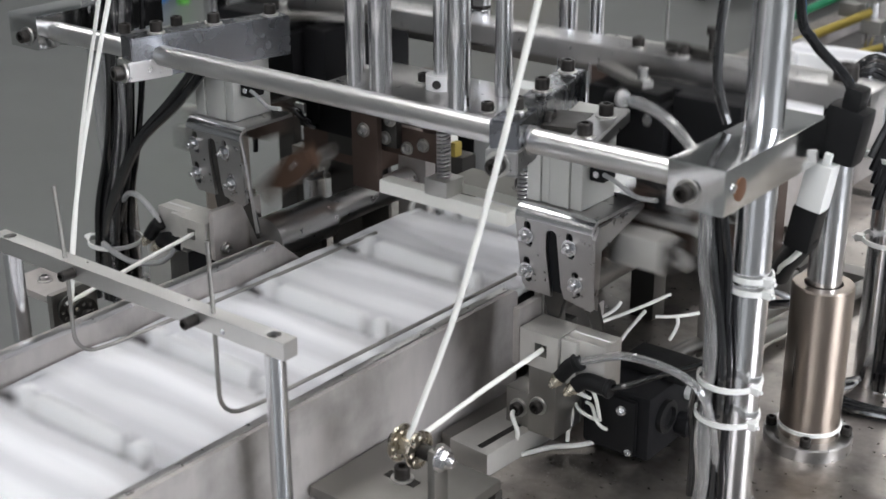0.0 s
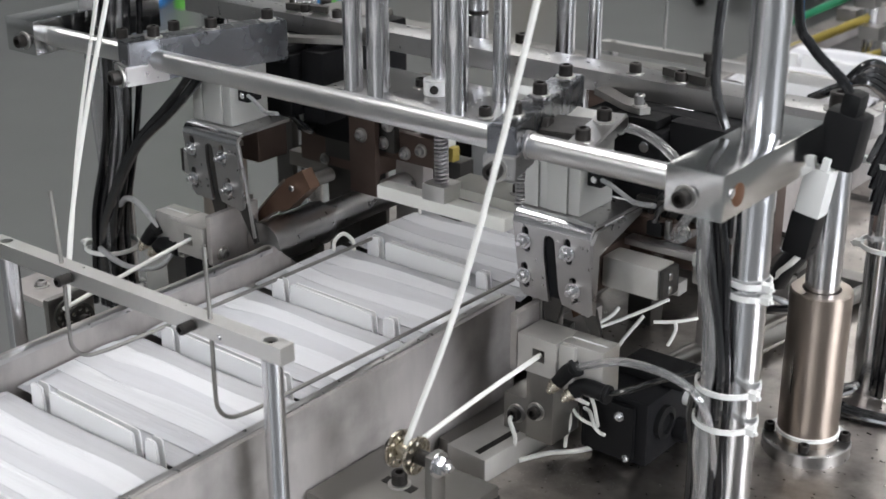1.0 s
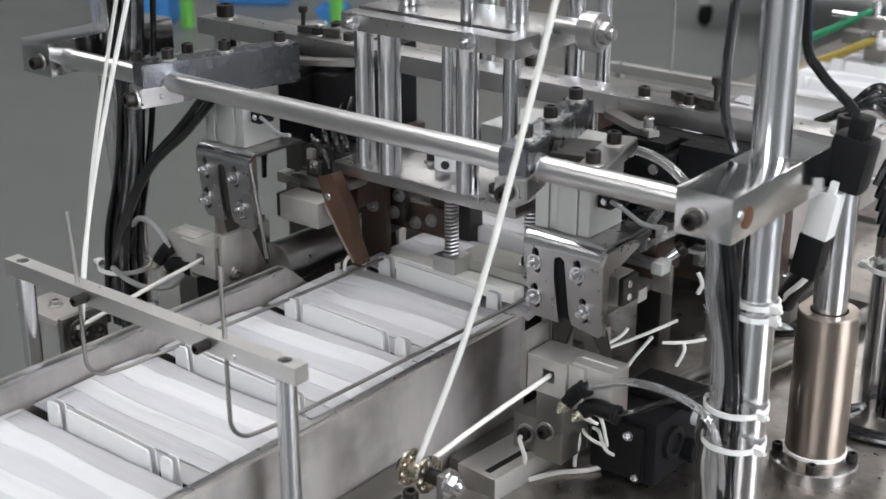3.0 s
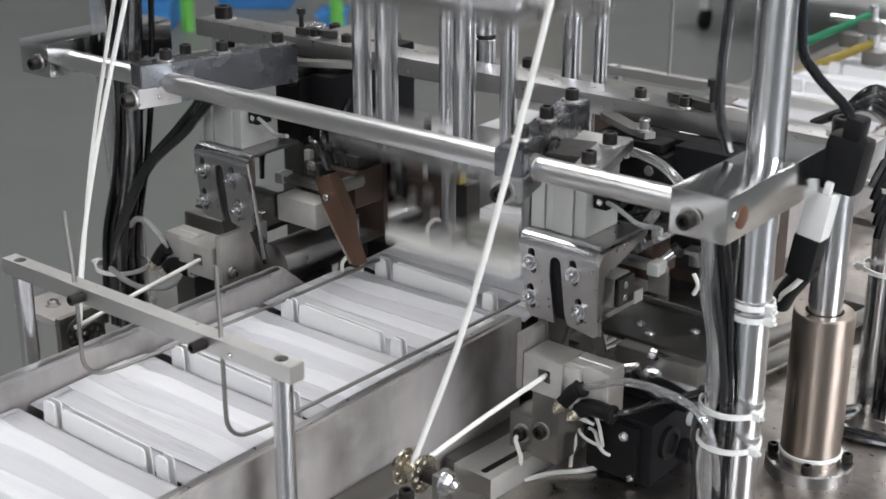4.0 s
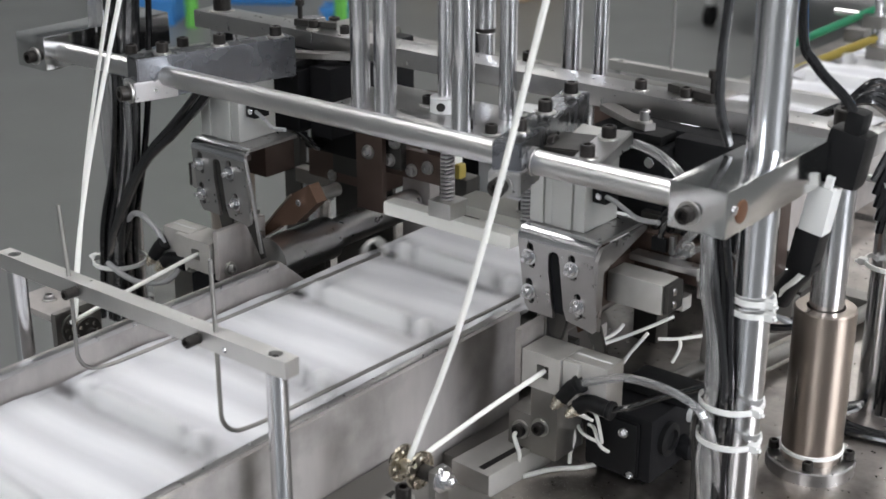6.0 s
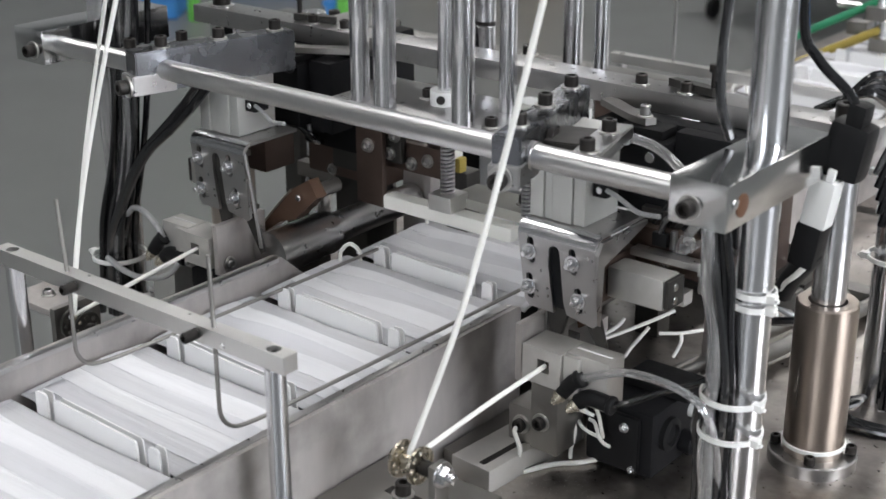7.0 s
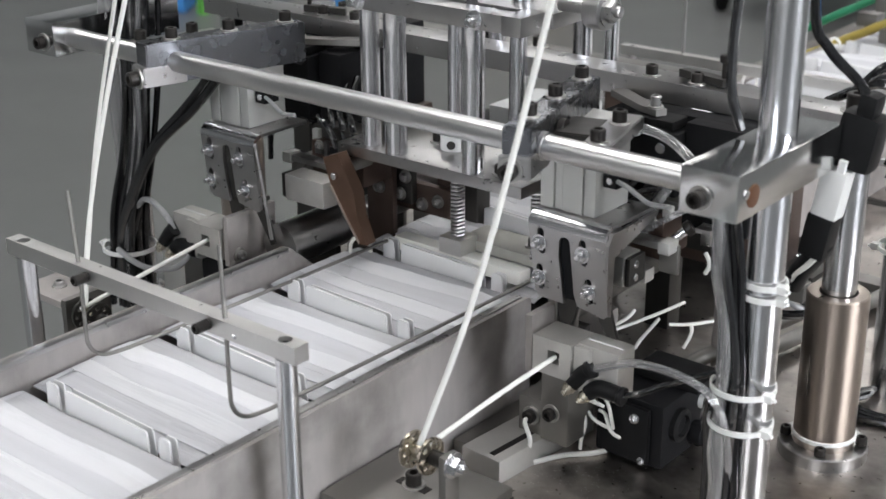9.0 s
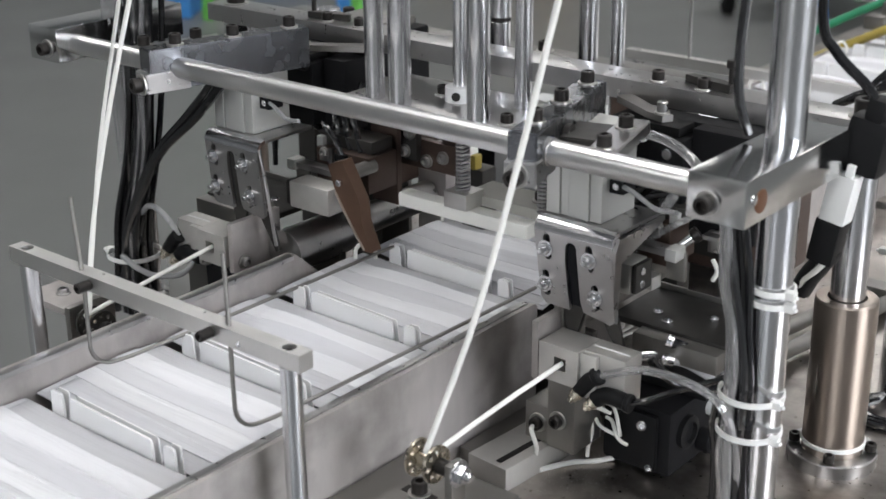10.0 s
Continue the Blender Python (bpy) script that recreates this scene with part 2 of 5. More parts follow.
def hose(pts, r, seg=8, n=6, bm=None):
    """A round cord, wire or tube along a smooth line."""
    out = bm or bmesh.new()
    line = smooth_path(pts, n)
    up = Vector((0.31, 0.22, 0.92))
    rings = []
    for i, c in enumerate(line):
        d = (line[min(i + 1, len(line) - 1)] - line[max(i - 1, 0)]).normalized()
        u = (up - d * up.dot(d))
        u = u.normalized() if u.length > 1e-4 else d.orthogonal().normalized()
        up = u
        w = d.cross(u)
        rings.append([out.verts.new(c + r * (u * math.cos(2 * math.pi * k / seg) + w * math.sin(2 * math.pi * k / seg))) for k in range(seg)])
    for a, b in zip(rings, rings[1:]):
        for k in range(seg):
            j = (k + 1) % seg
            out.faces.new((a[k], a[j], b[j], b[k]))
    out.faces.new(rings[0][::-1])
    out.faces.new(rings[-1])
    return out


def sheet(outline, holes, thick, to_world, bev=0.0):
    """A plate cut from an outline with holes; to_world maps (u, v, w) into the place."""
    bm = bmesh.new()
    edges = []
    for loop in [outline, *holes]:
        vs = [bm.verts.new((u, v, 0)) for u, v in loop]
        edges += [bm.edges.new((vs[i], vs[(i + 1) % len(vs)])) for i in range(len(vs))]
    bmesh.ops.triangle_fill(bm, use_beauty=True, use_dissolve=False, edges=edges)
    bmesh.ops.recalc_face_normals(bm, faces=bm.faces[:])
    geo = bmesh.ops.extrude_face_region(bm, geom=bm.faces[:])
    for v in geo["geom"]:
        if isinstance(v, bmesh.types.BMVert):
            v.co.z = thick
    bmesh.ops.recalc_face_normals(bm, faces=bm.faces[:])
    for v in bm.verts:
        v.co = Vector(to_world(*v.co))
    bmesh.ops.recalc_face_normals(bm, faces=bm.faces[:])
    return bm


def slot(cx, cy, w, h, lean=0.0, n=6):
    """The outline of an upright rounded slot."""
    r = w / 2
    pts = [(r * math.cos(a), h / 2 - r + r * math.sin(a)) for a in (math.pi * i / n for i in range(n + 1))]
    pts += [(-r * math.cos(a), -h / 2 + r - r * math.sin(a)) for a in (math.pi * i / n for i in range(n + 1))]
    c, s = math.cos(radians(lean)), math.sin(radians(lean))
    return [(cx + x * c - y * s, cy + x * s + y * c) for x, y in pts]


def screw(parent, at, axis=(0, 0, 1), r=0.006, h=0.009, material=None, name="bolt", washer=True):
    """A socket-head cap screw that rises from a surface along an axis."""
    material = material or BLACKOX
    bm = bmesh.new()
    seg = 18
    if washer:
        part("washer", lathe([(r * 1.42, -0.0005), (r * 1.42, 0.0011), (r * 1.36, 0.0014), (r * 1.0, 0.0014)], at, axis, seg), WASHER, parent)
    s = 0.55 * r
    lathe([(r, 0.0008), (r, h - 0.0008), (r - 0.0008, h), (s, h), (s * 0.97, h * 0.45), (0.0004, h * 0.45)], at, axis, seg, bm)
    return part(name, bm, material, parent)


def hex_bolt(parent, at, axis, r=0.007, h=0.006, material=None, name="bolt"):
    bm = bmesh.new()
    lathe([(r * 1.35, 0), (r * 1.35, 0.0014), (r, 0.0015)], at, axis, 18, bm)
    lathe([(r, 0.0015), (r, h - 0.0008), (r - 0.0009, h)], at, axis, 6, bm)
    lathe([(r * 0.5, h), (r * 0.5, h + 0.004), (r * 0.4, h + 0.0045)], at, axis, 14, bm)
    return part(name, bm, material or CHROME, parent)


def tie_band(parent, c, r, ry=None, tail=(1, 0), w=0.0037, material=None, name="cable_tie"):
    """A nylon tie round an upright bundle, with its head and cut tail."""
    ry = ry or r
    bm = bmesh.new()
    n = 28
    rings = []
    for i in range(n):
        a = 2 * math.pi * i / n
        d = Vector((math.cos(a) * r, math.sin(a) * ry, 0))
        o = d * (1 + 0.0014 / r)
        rings.append([bm.verts.new(Vector(c) + q + Vector((0, 0, z))) for q, z in ((d, -w / 2), (o, -w / 2), (o, w / 2), (d, w / 2))])
    for i in range(n):
        a, b = rings[i], rings[(i + 1) % n]
        for k in range(4):
            j = (k + 1) % 4
            bm.faces.new((a[k], b[k], b[j], a[j]))
    bmesh.ops.recalc_face_normals(bm, faces=bm.faces[:])
    t = Vector((tail[0], tail[1], 0)).normalized()
    h = Vector(c) + Vector((t.x * (r + 0.002), t.y * (ry + 0.002), 0))
    box(h.x - 0.0035, h.x + 0.0035, h.y - 0.003, h.y + 0.003, h.z - w * 0.7, h.z + w * 0.7, 0.0006, 0, bm)
    e = h + t * 0.006
    hose([h, e], 0.0014, 6, 2, bm)
    return part(name, bm, material or TIE, parent, "white nylon cable tie")

# ---------------------------------------------------------------- the hall
P = 0.1146          # pitch of the carriers
T_TOP = -0.10       # top of the machine table

single("floor", box(HX0, HX1, HY0, HY1, FLOOR_Z - 0.1, FLOOR_Z, 0), FLOOR, "smooth grey epoxy factory floor", "floor", kind="structure")
single("ceiling", box(HX0, HX1, HY0, HY1, CEIL, CEIL + 0.1, 0), CEILM, "plain grey sheet ceiling of the hall", "ceiling", kind="structure")
for nm, lo_, hi_, to in (("wall_north", HX0 - 0.1, HX1 + 0.1, lambda u, v, w: (u, HY1 + w, v)), ("wall_south", HX0 - 0.1, HX1 + 0.1, lambda u, v, w: (u, HY0 - w, v)),
                         ("wall_east", HY0, HY1, lambda u, v, w: (HX1 + w, u, v)), ("wall_west", HY0, HY1, lambda u, v, w: (HX0 - w, u, v))):
    holes = [[(c - h, a), (c + h, a), (c + h, b), (c - h, b)] for wl, c, h, a, b in ADDED_WINDOWS if wl == nm]
    single(nm, sheet([(lo_, FLOOR_Z), (hi_, FLOOR_Z), (hi_, CEIL), (lo_, CEIL)], holes, 0.1, to), WALL, "plain pale painted factory wall", "wall", kind="structure")
# Frames for the added, unseen window openings.
for i, (wl, c, h, a, b) in enumerate(ADDED_WINDOWS):
    to = (lambda u, v, w: (u, HY0 - 0.03 - w, v)) if wl == "wall_south" else (lambda u, v, w: (HX1 + 0.03 + w, u, v))
    o = to(c, a, 0)
    t = thing("window_%d" % (i + 1), o, "unseen white framed window added to light the steel", "window", kind="structure")
    e = 0.05
    part("window_frame", sheet([(c - h, a), (c + h, a), (c + h, b), (c - h, b)],
                               [[(c - h + e, a + e), (c + h - e, a + e), (c + h - e, b - e), (c - h + e, b - e)]],
                               0.05, to), WHITEPT, t)
for lx, ly in LAMPS:
    t = thing("ceiling_light", (lx, ly, CEIL), "long white fluorescent ceiling light", "ceiling light", "hall lights")
    part("housing", box(lx - 0.43, lx + 0.43, ly - 1.35, ly + 1.35, CEIL - 0.05, CEIL, 0.005), WHITEPT, t)
    part("diffuser", box(lx - 0.40, lx + 0.40, ly - 1.3, ly + 1.3, CEIL - 0.07, CEIL - 0.052, 0.004), GLOW, t, "glowing diffuser")

# ---------------------------------------------------------------- machine base
t = thing("machine_table", (0.2, 0.9, FLOOR_Z), "stained steel machine table on a grey cabinet", "machine table")
part("tabletop", box(-0.225, 0.80, 0.10, 2.0, T_TOP - 0.018, T_TOP, 0.002), TABLE, t, "worn oily steel top")
part("cabinet", box(-0.21, 0.77, 0.13, 1.97, FLOOR_Z + 0.08, T_TOP - 0.018, 0.004), GREYPAINT, t, "grey painted cabinet")
for fx in (-0.2, 0.7):
    for fy in (0.22, 1.88):
        part("foot", lathe([(0.04, 0), (0.04, 0.015), (0.015, 0.02), (0.015, 0.08)], (fx, fy, FLOOR_Z)), DARKSTEEL, t)

t = thing("conveyor_frame", (AXIS_X, 0.4, -0.12), "stained sheet steel conveyor trough with two side plates", "conveyor")


def side_plate(y0, y1, z0, zt, r=0.03):
    """An upright side plate with a rounded far corner."""
    arc = [(y1 - r + r * math.sin(a), zt - r + r * math.cos(a)) for a in (math.pi / 2 * i / 7 for i in range(8))]
    out = [(y0, z0), (y0, zt), *arc, (y1, z0)]
    return sheet(out, [], 0.004, lambda u, v, w: (0.160 + w, u, v))


for m in (False, True):
    MIRROR[0] = m
    part("side_plate", side_plate(-0.9, 0.324, -0.105, -0.002, 0.005) if not m else
         sheet([(-0.9, -0.07), (-0.9, 0.0105), (0.255, 0.0105), (0.262, 0.008), (0.296, -0.022), (0.296, -0.07)], [], 0.004, lambda u, v, w: (0.160 + w, u, v)), PLATE, t)
    part("lip", box(0.1535, 0.1598, -0.9, 0.254 if m else 0.318, -0.0052 if not m else 0.0073, -0.0012 if not m else 0.0113, 0.0008), STEEL, t, "folded top lip")
    part("side_plate", side_plate(0.74, 1.75, -0.105, -0.012), PLATE, t)
MIRROR[0] = False
part("bed", box(-0.034, 0.159, -0.9, 1.75, -0.042, -0.036, 0.0005), BED, t, "dark steel bed")
for y in (-0.8, -0.3, 1.2):
    part("cross_tube", rod((-0.034, y, -0.07), (0.159, y, -0.07), 0.012), STEEL, t)
for y in (-0.75,):
    for x in (-0.02, 0.145):
        part("leg", rod((x, y, FLOOR_Z), (x, y, -0.07), 0.015), GREYPAINT, t)
part("leg", box(0.03, 0.1, -0.5, -0.42, FLOOR_Z, -0.043, 0.003), GREYPAINT, t)

# ---------------------------------------------------------------- carriers and masks


def carrier_mesh_parts(t):
    part("chain_plate", box(-0.032, 0.152, 0.002, P - 0.004, -0.0355, -0.031, 0.0008), BED, t, "dark chain plate")
    for k, dy in ((0, 0.0), (1, 0.0052)):
        th = 0.0016 if k == 0 else 0.001
        for nm, x0, x1, h in (("tab", -0.0040, 0.0080, 0.0008), ("fence", 0.0160, 0.1000, -0.0010), ("tab", 0.1120, 0.1220, -0.0014)):
            z0, z1, c = -0.031, h - 0.0006 * k, 0.0016
            e = 0.0012 if nm == "fence" else 0.0
            o = [(x0 - 0.001, z0), (x0, z1 + e - c), (x0 + c, z1 + e), (x1 - c, z1 - e), (x1, z1 - e - c), (x1 + 0.002, z0)]
            part(nm, sheet(o, [], th, lambda u, v, w, d=dy: (u, d - w * 1.0, v)), CLEAT, t)
    part("channel", box(-0.004, 0.127, 0.0, 0.0042, -0.0262, -0.0242, 0.0004), GREYSTEEL, t)


def mask_mesh(seed, u0=0.0, u1=1.0, v0=0.0, v1=1.0, nx=44, ny=40, up=0.0, thick=0.0009):
    rnd = random.Random(seed)
    ph = [rnd.uniform(0, 6.28) for _ in range(8)]
    x0, x1, y0, y1 = -0.0325, 0.1495, 0.0062, P - 0.0028
    bm = bmesh.new()
    grid = []
    for j in range(ny + 1):
        v = v0 + (v1 - v0) * j / ny
        row = []
        for i in range(nx + 1):
            u = u0 + (u1 - u0) * i / nx
            x = x0 + (x1 - x0) * u
            y = y0 + (y1 - y0) * v
            edge = math.exp(-(u / 0.20) ** 2)
            z = -0.0205 + 0.0045 * v ** 3 + 0.0050 * math.sin(math.pi * min(1, v)) ** 0.6
            for pv, ps in ((0.20, 1.0), (0.38, 1.25), (0.56, 1.25), (0.74, 1.0)):
                d = (v - pv - 0.012 * math.sin(2.5 * u + ph[0] + 5 * pv)) / 0.055
                ps *= 0.8 + 0.35 * math.sin(3.2 * u + ph[6] + 7 * pv)
                z += 0.0052 * ps * (math.exp(-abs(d) * 1.1) if d < 0 else math.exp(-d * d * 5.0)) - 0.0032 * ps * math.exp(-(d - 0.8) ** 2 * 4)
            z += 0.0006 * math.sin(4 * u + ph[1]) * math.sin(3 * v + ph[2]) + 0.00025 * math.sin(11 * u + ph[3]) * math.sin(8 * v + ph[4])
            z = -0.0160 + (z + 0.0160) * (1 - min(1.0, 1.15 * edge))
            z += edge * (0.0014 + 0.0014 * math.sin(math.pi * v))
            edge2 = math.exp(-((1 - u) / 0.10) ** 2)
            z -= edge2 * 0.002 * math.sin(math.pi * v)
            x += 0.0008 * math.sin(3 * v + ph[5]) * (edge - edge2)
            row.append(bm.verts.new((x, y, z + up)))
        grid.append(row)
    for j in range(ny):
        for i in range(nx):
            bm.faces.new((grid[j][i], grid[j][i + 1], grid[j + 1][i + 1], grid[j + 1][i]))
    bmesh.ops.recalc_face_normals(bm, faces=bm.faces[:])
    bmesh.ops.solidify(bm, geom=bm.faces[:], thickness=thick)
    return bm


CARRIERS, MASKS = [], []
first = thing("mask_carrier", (AXIS_X, 0, -0.036), "white painted sheet metal mask carrier on the conveyor chain", "mask carrier", "carriers on the conveyor")
carrier_mesh_parts(first)
J0, J1 = -11, 10
CARRIERS.append((first, J0))
mask_protos = []
for j in range(J0, J1 + 1):
    if j > J0:
        CARRIERS.append((copy_thing(first, pose(AXIS_X, j * P, -0.036)), j))
    if len(mask_protos) < 4:
        mk = thing("face_mask", (AXIS_X, P / 2, -0.022), "white pleated nonwoven face mask lying on its carrier", "face mask", "masks on the conveyor")
        part("body", mask_mesh(j + 40), MASK_DARK, mk)
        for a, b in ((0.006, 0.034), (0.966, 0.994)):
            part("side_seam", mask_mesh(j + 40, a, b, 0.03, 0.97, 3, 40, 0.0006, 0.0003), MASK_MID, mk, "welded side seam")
        # Alternating mid and light pleats carry the shading bands in their colour.
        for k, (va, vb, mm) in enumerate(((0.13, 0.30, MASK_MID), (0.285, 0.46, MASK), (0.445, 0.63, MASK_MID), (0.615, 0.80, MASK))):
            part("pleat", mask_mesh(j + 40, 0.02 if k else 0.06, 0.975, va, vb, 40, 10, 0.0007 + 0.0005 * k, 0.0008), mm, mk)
        b = mk.location.copy()
        mask_protos.append((mk, b))
        mk.location.y += j * P
        MASKS.append((mk, b, j))
    else:
        mk, b = mask_protos[j % 4]
        MASKS.append((copy_thing(mk, pose(b.x, b.y + j * P, b.z)), b, j))

# ---------------------------------------------------------------- wire guide frames over the conveyor


def gauge_frame(y, z, half, name_label):
    t = thing("guide_bar", (AXIS_X, y, -0.11), name_label, "guide bar", "guide bars")
    bm = sheet([(-half - 0.0135, -0.0058), (half + 0.0135, -0.0058), (half + 0.0135, 0.0058), (-half - 0.0135, 0.0058)],
               [[(sx * half + 0.0046 * math.cos(a), 0.0046 * math.sin(a)) for a in (2 * math.pi * i / 14 for i in range(14))] for sx in (-1, 1)]
               + [[(q + 0.0012 * math.cos(a), 0.0028 + 0.0012 * math.sin(a)) for a in (2 * math.pi * i / 8 for i in range(8))] for q in (-0.048, 0.052)],
               0.0115, lambda u, v, w: (AXIS_X + u, y + v, z - 0.0115 + w))
    t["bar"] = part("bar", bm, ALU, t, "satin aluminium bar").name
    for sx in (-1, 1):
        x = AXIS_X + sx * half
        part("post", lathe([(0.0066, 0), (0.0066, z + 0.1 - 0.0118), (0.0044, z + 0.1 - 0.0116), (0.0044, z + 0.1 - 0.008)], (x, y, -0.1)), CHROME, t, "polished round post")
        screw(t, (x, y, z - 0.0085), (0, 0, 1), 0.0040, 0.006, washer=False, name="cap_screw")
        part("foot", box(min(x, AXIS_X + sx * 0.102), max(x + sx * 0.012, AXIS_X + sx * 0.102), y - 0.012, y + 0.012, -0.112, -0.1, 0.001) if sx > 0 else
             box(x - 0.012, AXIS_X - 0.102, y - 0.012, y + 0.012, -0.112, -0.1, 0.001), DARKSTEEL, t)
    return t


g = gauge_frame(0.0349, 0.0764, 0.1295, "aluminium guide bar on two chrome posts across the conveyor")
for x in (0.0105, 0.1305):
    screw(bpy.data.objects[g["bar"]], (x, 0.0291, 0.0710), (0, -1, 0), 0.0037, 0.0115, washer=False, name="clamp_screw")
for x, top, dx in ((-0.0035, 0.127, 0.004), (0.1413, 0.124, 0.0055)):
    part("guide_wire", hose([(x - 0.004 if x < 0 else x - 0.001, 0.0335, top), (x, 0.0335, 0.07), (x + 0.0005, 0.0330, 0.03), (x + 0.001, 0.034, 0.0145),
                             (x + 0.001, 0.043, 0.0045), (x + 0.0015, 0.058, 0.0015), (x + 0.002, 0.09, 0.0005), (x + 0.004, 0.2, 0.0), (x + dx, 0.345, -0.001)],
                            0.0015, 10, 8), GREYSTEEL, g, "bent spring steel guide wire")
    for sz in (0.0608,):
        part("set_screw", rod((x + 0.012, 0.0283, sz + 0.008), (x + 0.012, 0.0300, sz + 0.008), 0.002, 10), CHROME, g)
g = gauge_frame(0.96, 0.03, 0.21, "aluminium guide bar on posts far down the conveyor")
part("sight_rod", rod((-0.0770, 0.96, 0.0302), (-0.0770, 0.96, 0.26), 0.0018, 10), STEEL, g, "thin upright rod")

# ---------------------------------------------------------------- cord pulleys, grippers and brackets, mirrored on both sides


def pulley_unit(m):
    MIRROR[0] = m
    c = (0.2320, 0.1123, -0.0207)
    t = thing("cord_pulley", (c[0], c[1], T_TOP), "nickel cord pulley with drilled flanges on a dark bracket", "pulley", "cord pulleys")
    for k, x in enumerate((c[0] - 0.009, c[0] + 0.006)):
        holes = [[(0.0088 * math.cos(b) + 0.0019 * math.cos(a), 0.0088 * math.sin(b) + 0.0019 * math.sin(a)) for a in (2 * math.pi * i / 8 for i in range(8))]
                 for b in (2 * math.pi * j / 8 for j in range(8))]
        out = [(0.0128 * math.cos(a), 0.0128 * math.sin(a)) for a in (2 * math.pi * i / 28 for i in range(28))]
        part("flange", sheet(out, holes, 0.002, lambda u, v, w, x=x: (x + w, c[1] + u, c[2] + v)), DARKSTEEL if m else BRASS, t)
    part("hub", rod((c[0] - 0.007, c[1], c[2]), (c[0] + 0.006, c[1], c[2]), 0.0052), BRASS, t)
    part("axle", rod((c[0] - 0.014, c[1], c[2]), (c[0] + 0.032, c[1], c[2]), 0.0032), CHROME, t)
    part("spacer", rod((c[0] + 0.008, c[1], c[2]), (c[0] + 0.0184, c[1], c[2]), 0.0052), BLACKOX, t)
    part("axle_cap", rod((c[0] - 0.016, c[1], c[2]), (c[0] - 0.011, c[1], c[2]), 0.005), BLACKOX, t)
    hex_bolt(t, (c[0] + 0.0250, c[1], c[2]), (1, 0, 0), 0.0066, 0.006, CHROME, "nut")
    part("arm", box(c[0] + 0.0185, c[0] + 0.0248, c[1] - (0.010 if m else 0.0065), c[1] + (0.034 if m else 0.0075), -0.0615, c[2] + (0.011 if m else 0.0065), 0.002), GREYSTEEL, t)
    part("bracket_plate", box(0.166, 0.262, 0.085, 0.17, -0.070, -0.062, 0.001), GREYSTEEL, t, "slotted bracket plate")
    part("bracket_wall", box(0.166, 0.262, 0.164, 0.172, T_TOP, -0.0705, 0.001), DARKSTEEL, t)
    screw(t, (0.209, 0.13, -0.0618), (0, 0, 1), 0.0056, 0.010)
    part("slot_mark", box(0.196, 0.222, 0.126, 0.134, -0.0622, -0.0616, 0.0), BLACKOX, t, "dark slot")
    if m:
        part("side_arm", box(0.288, 0.345, 0.125, 0.185, -0.0350, -0.0290, 0.001), PLATE, t, "pale side arm")
        screw(t, (0.318, 0.145, -0.029), (0, 0, 1), 0.0045, 0.005, STEEL)
    MIRROR[0] = False
    return t


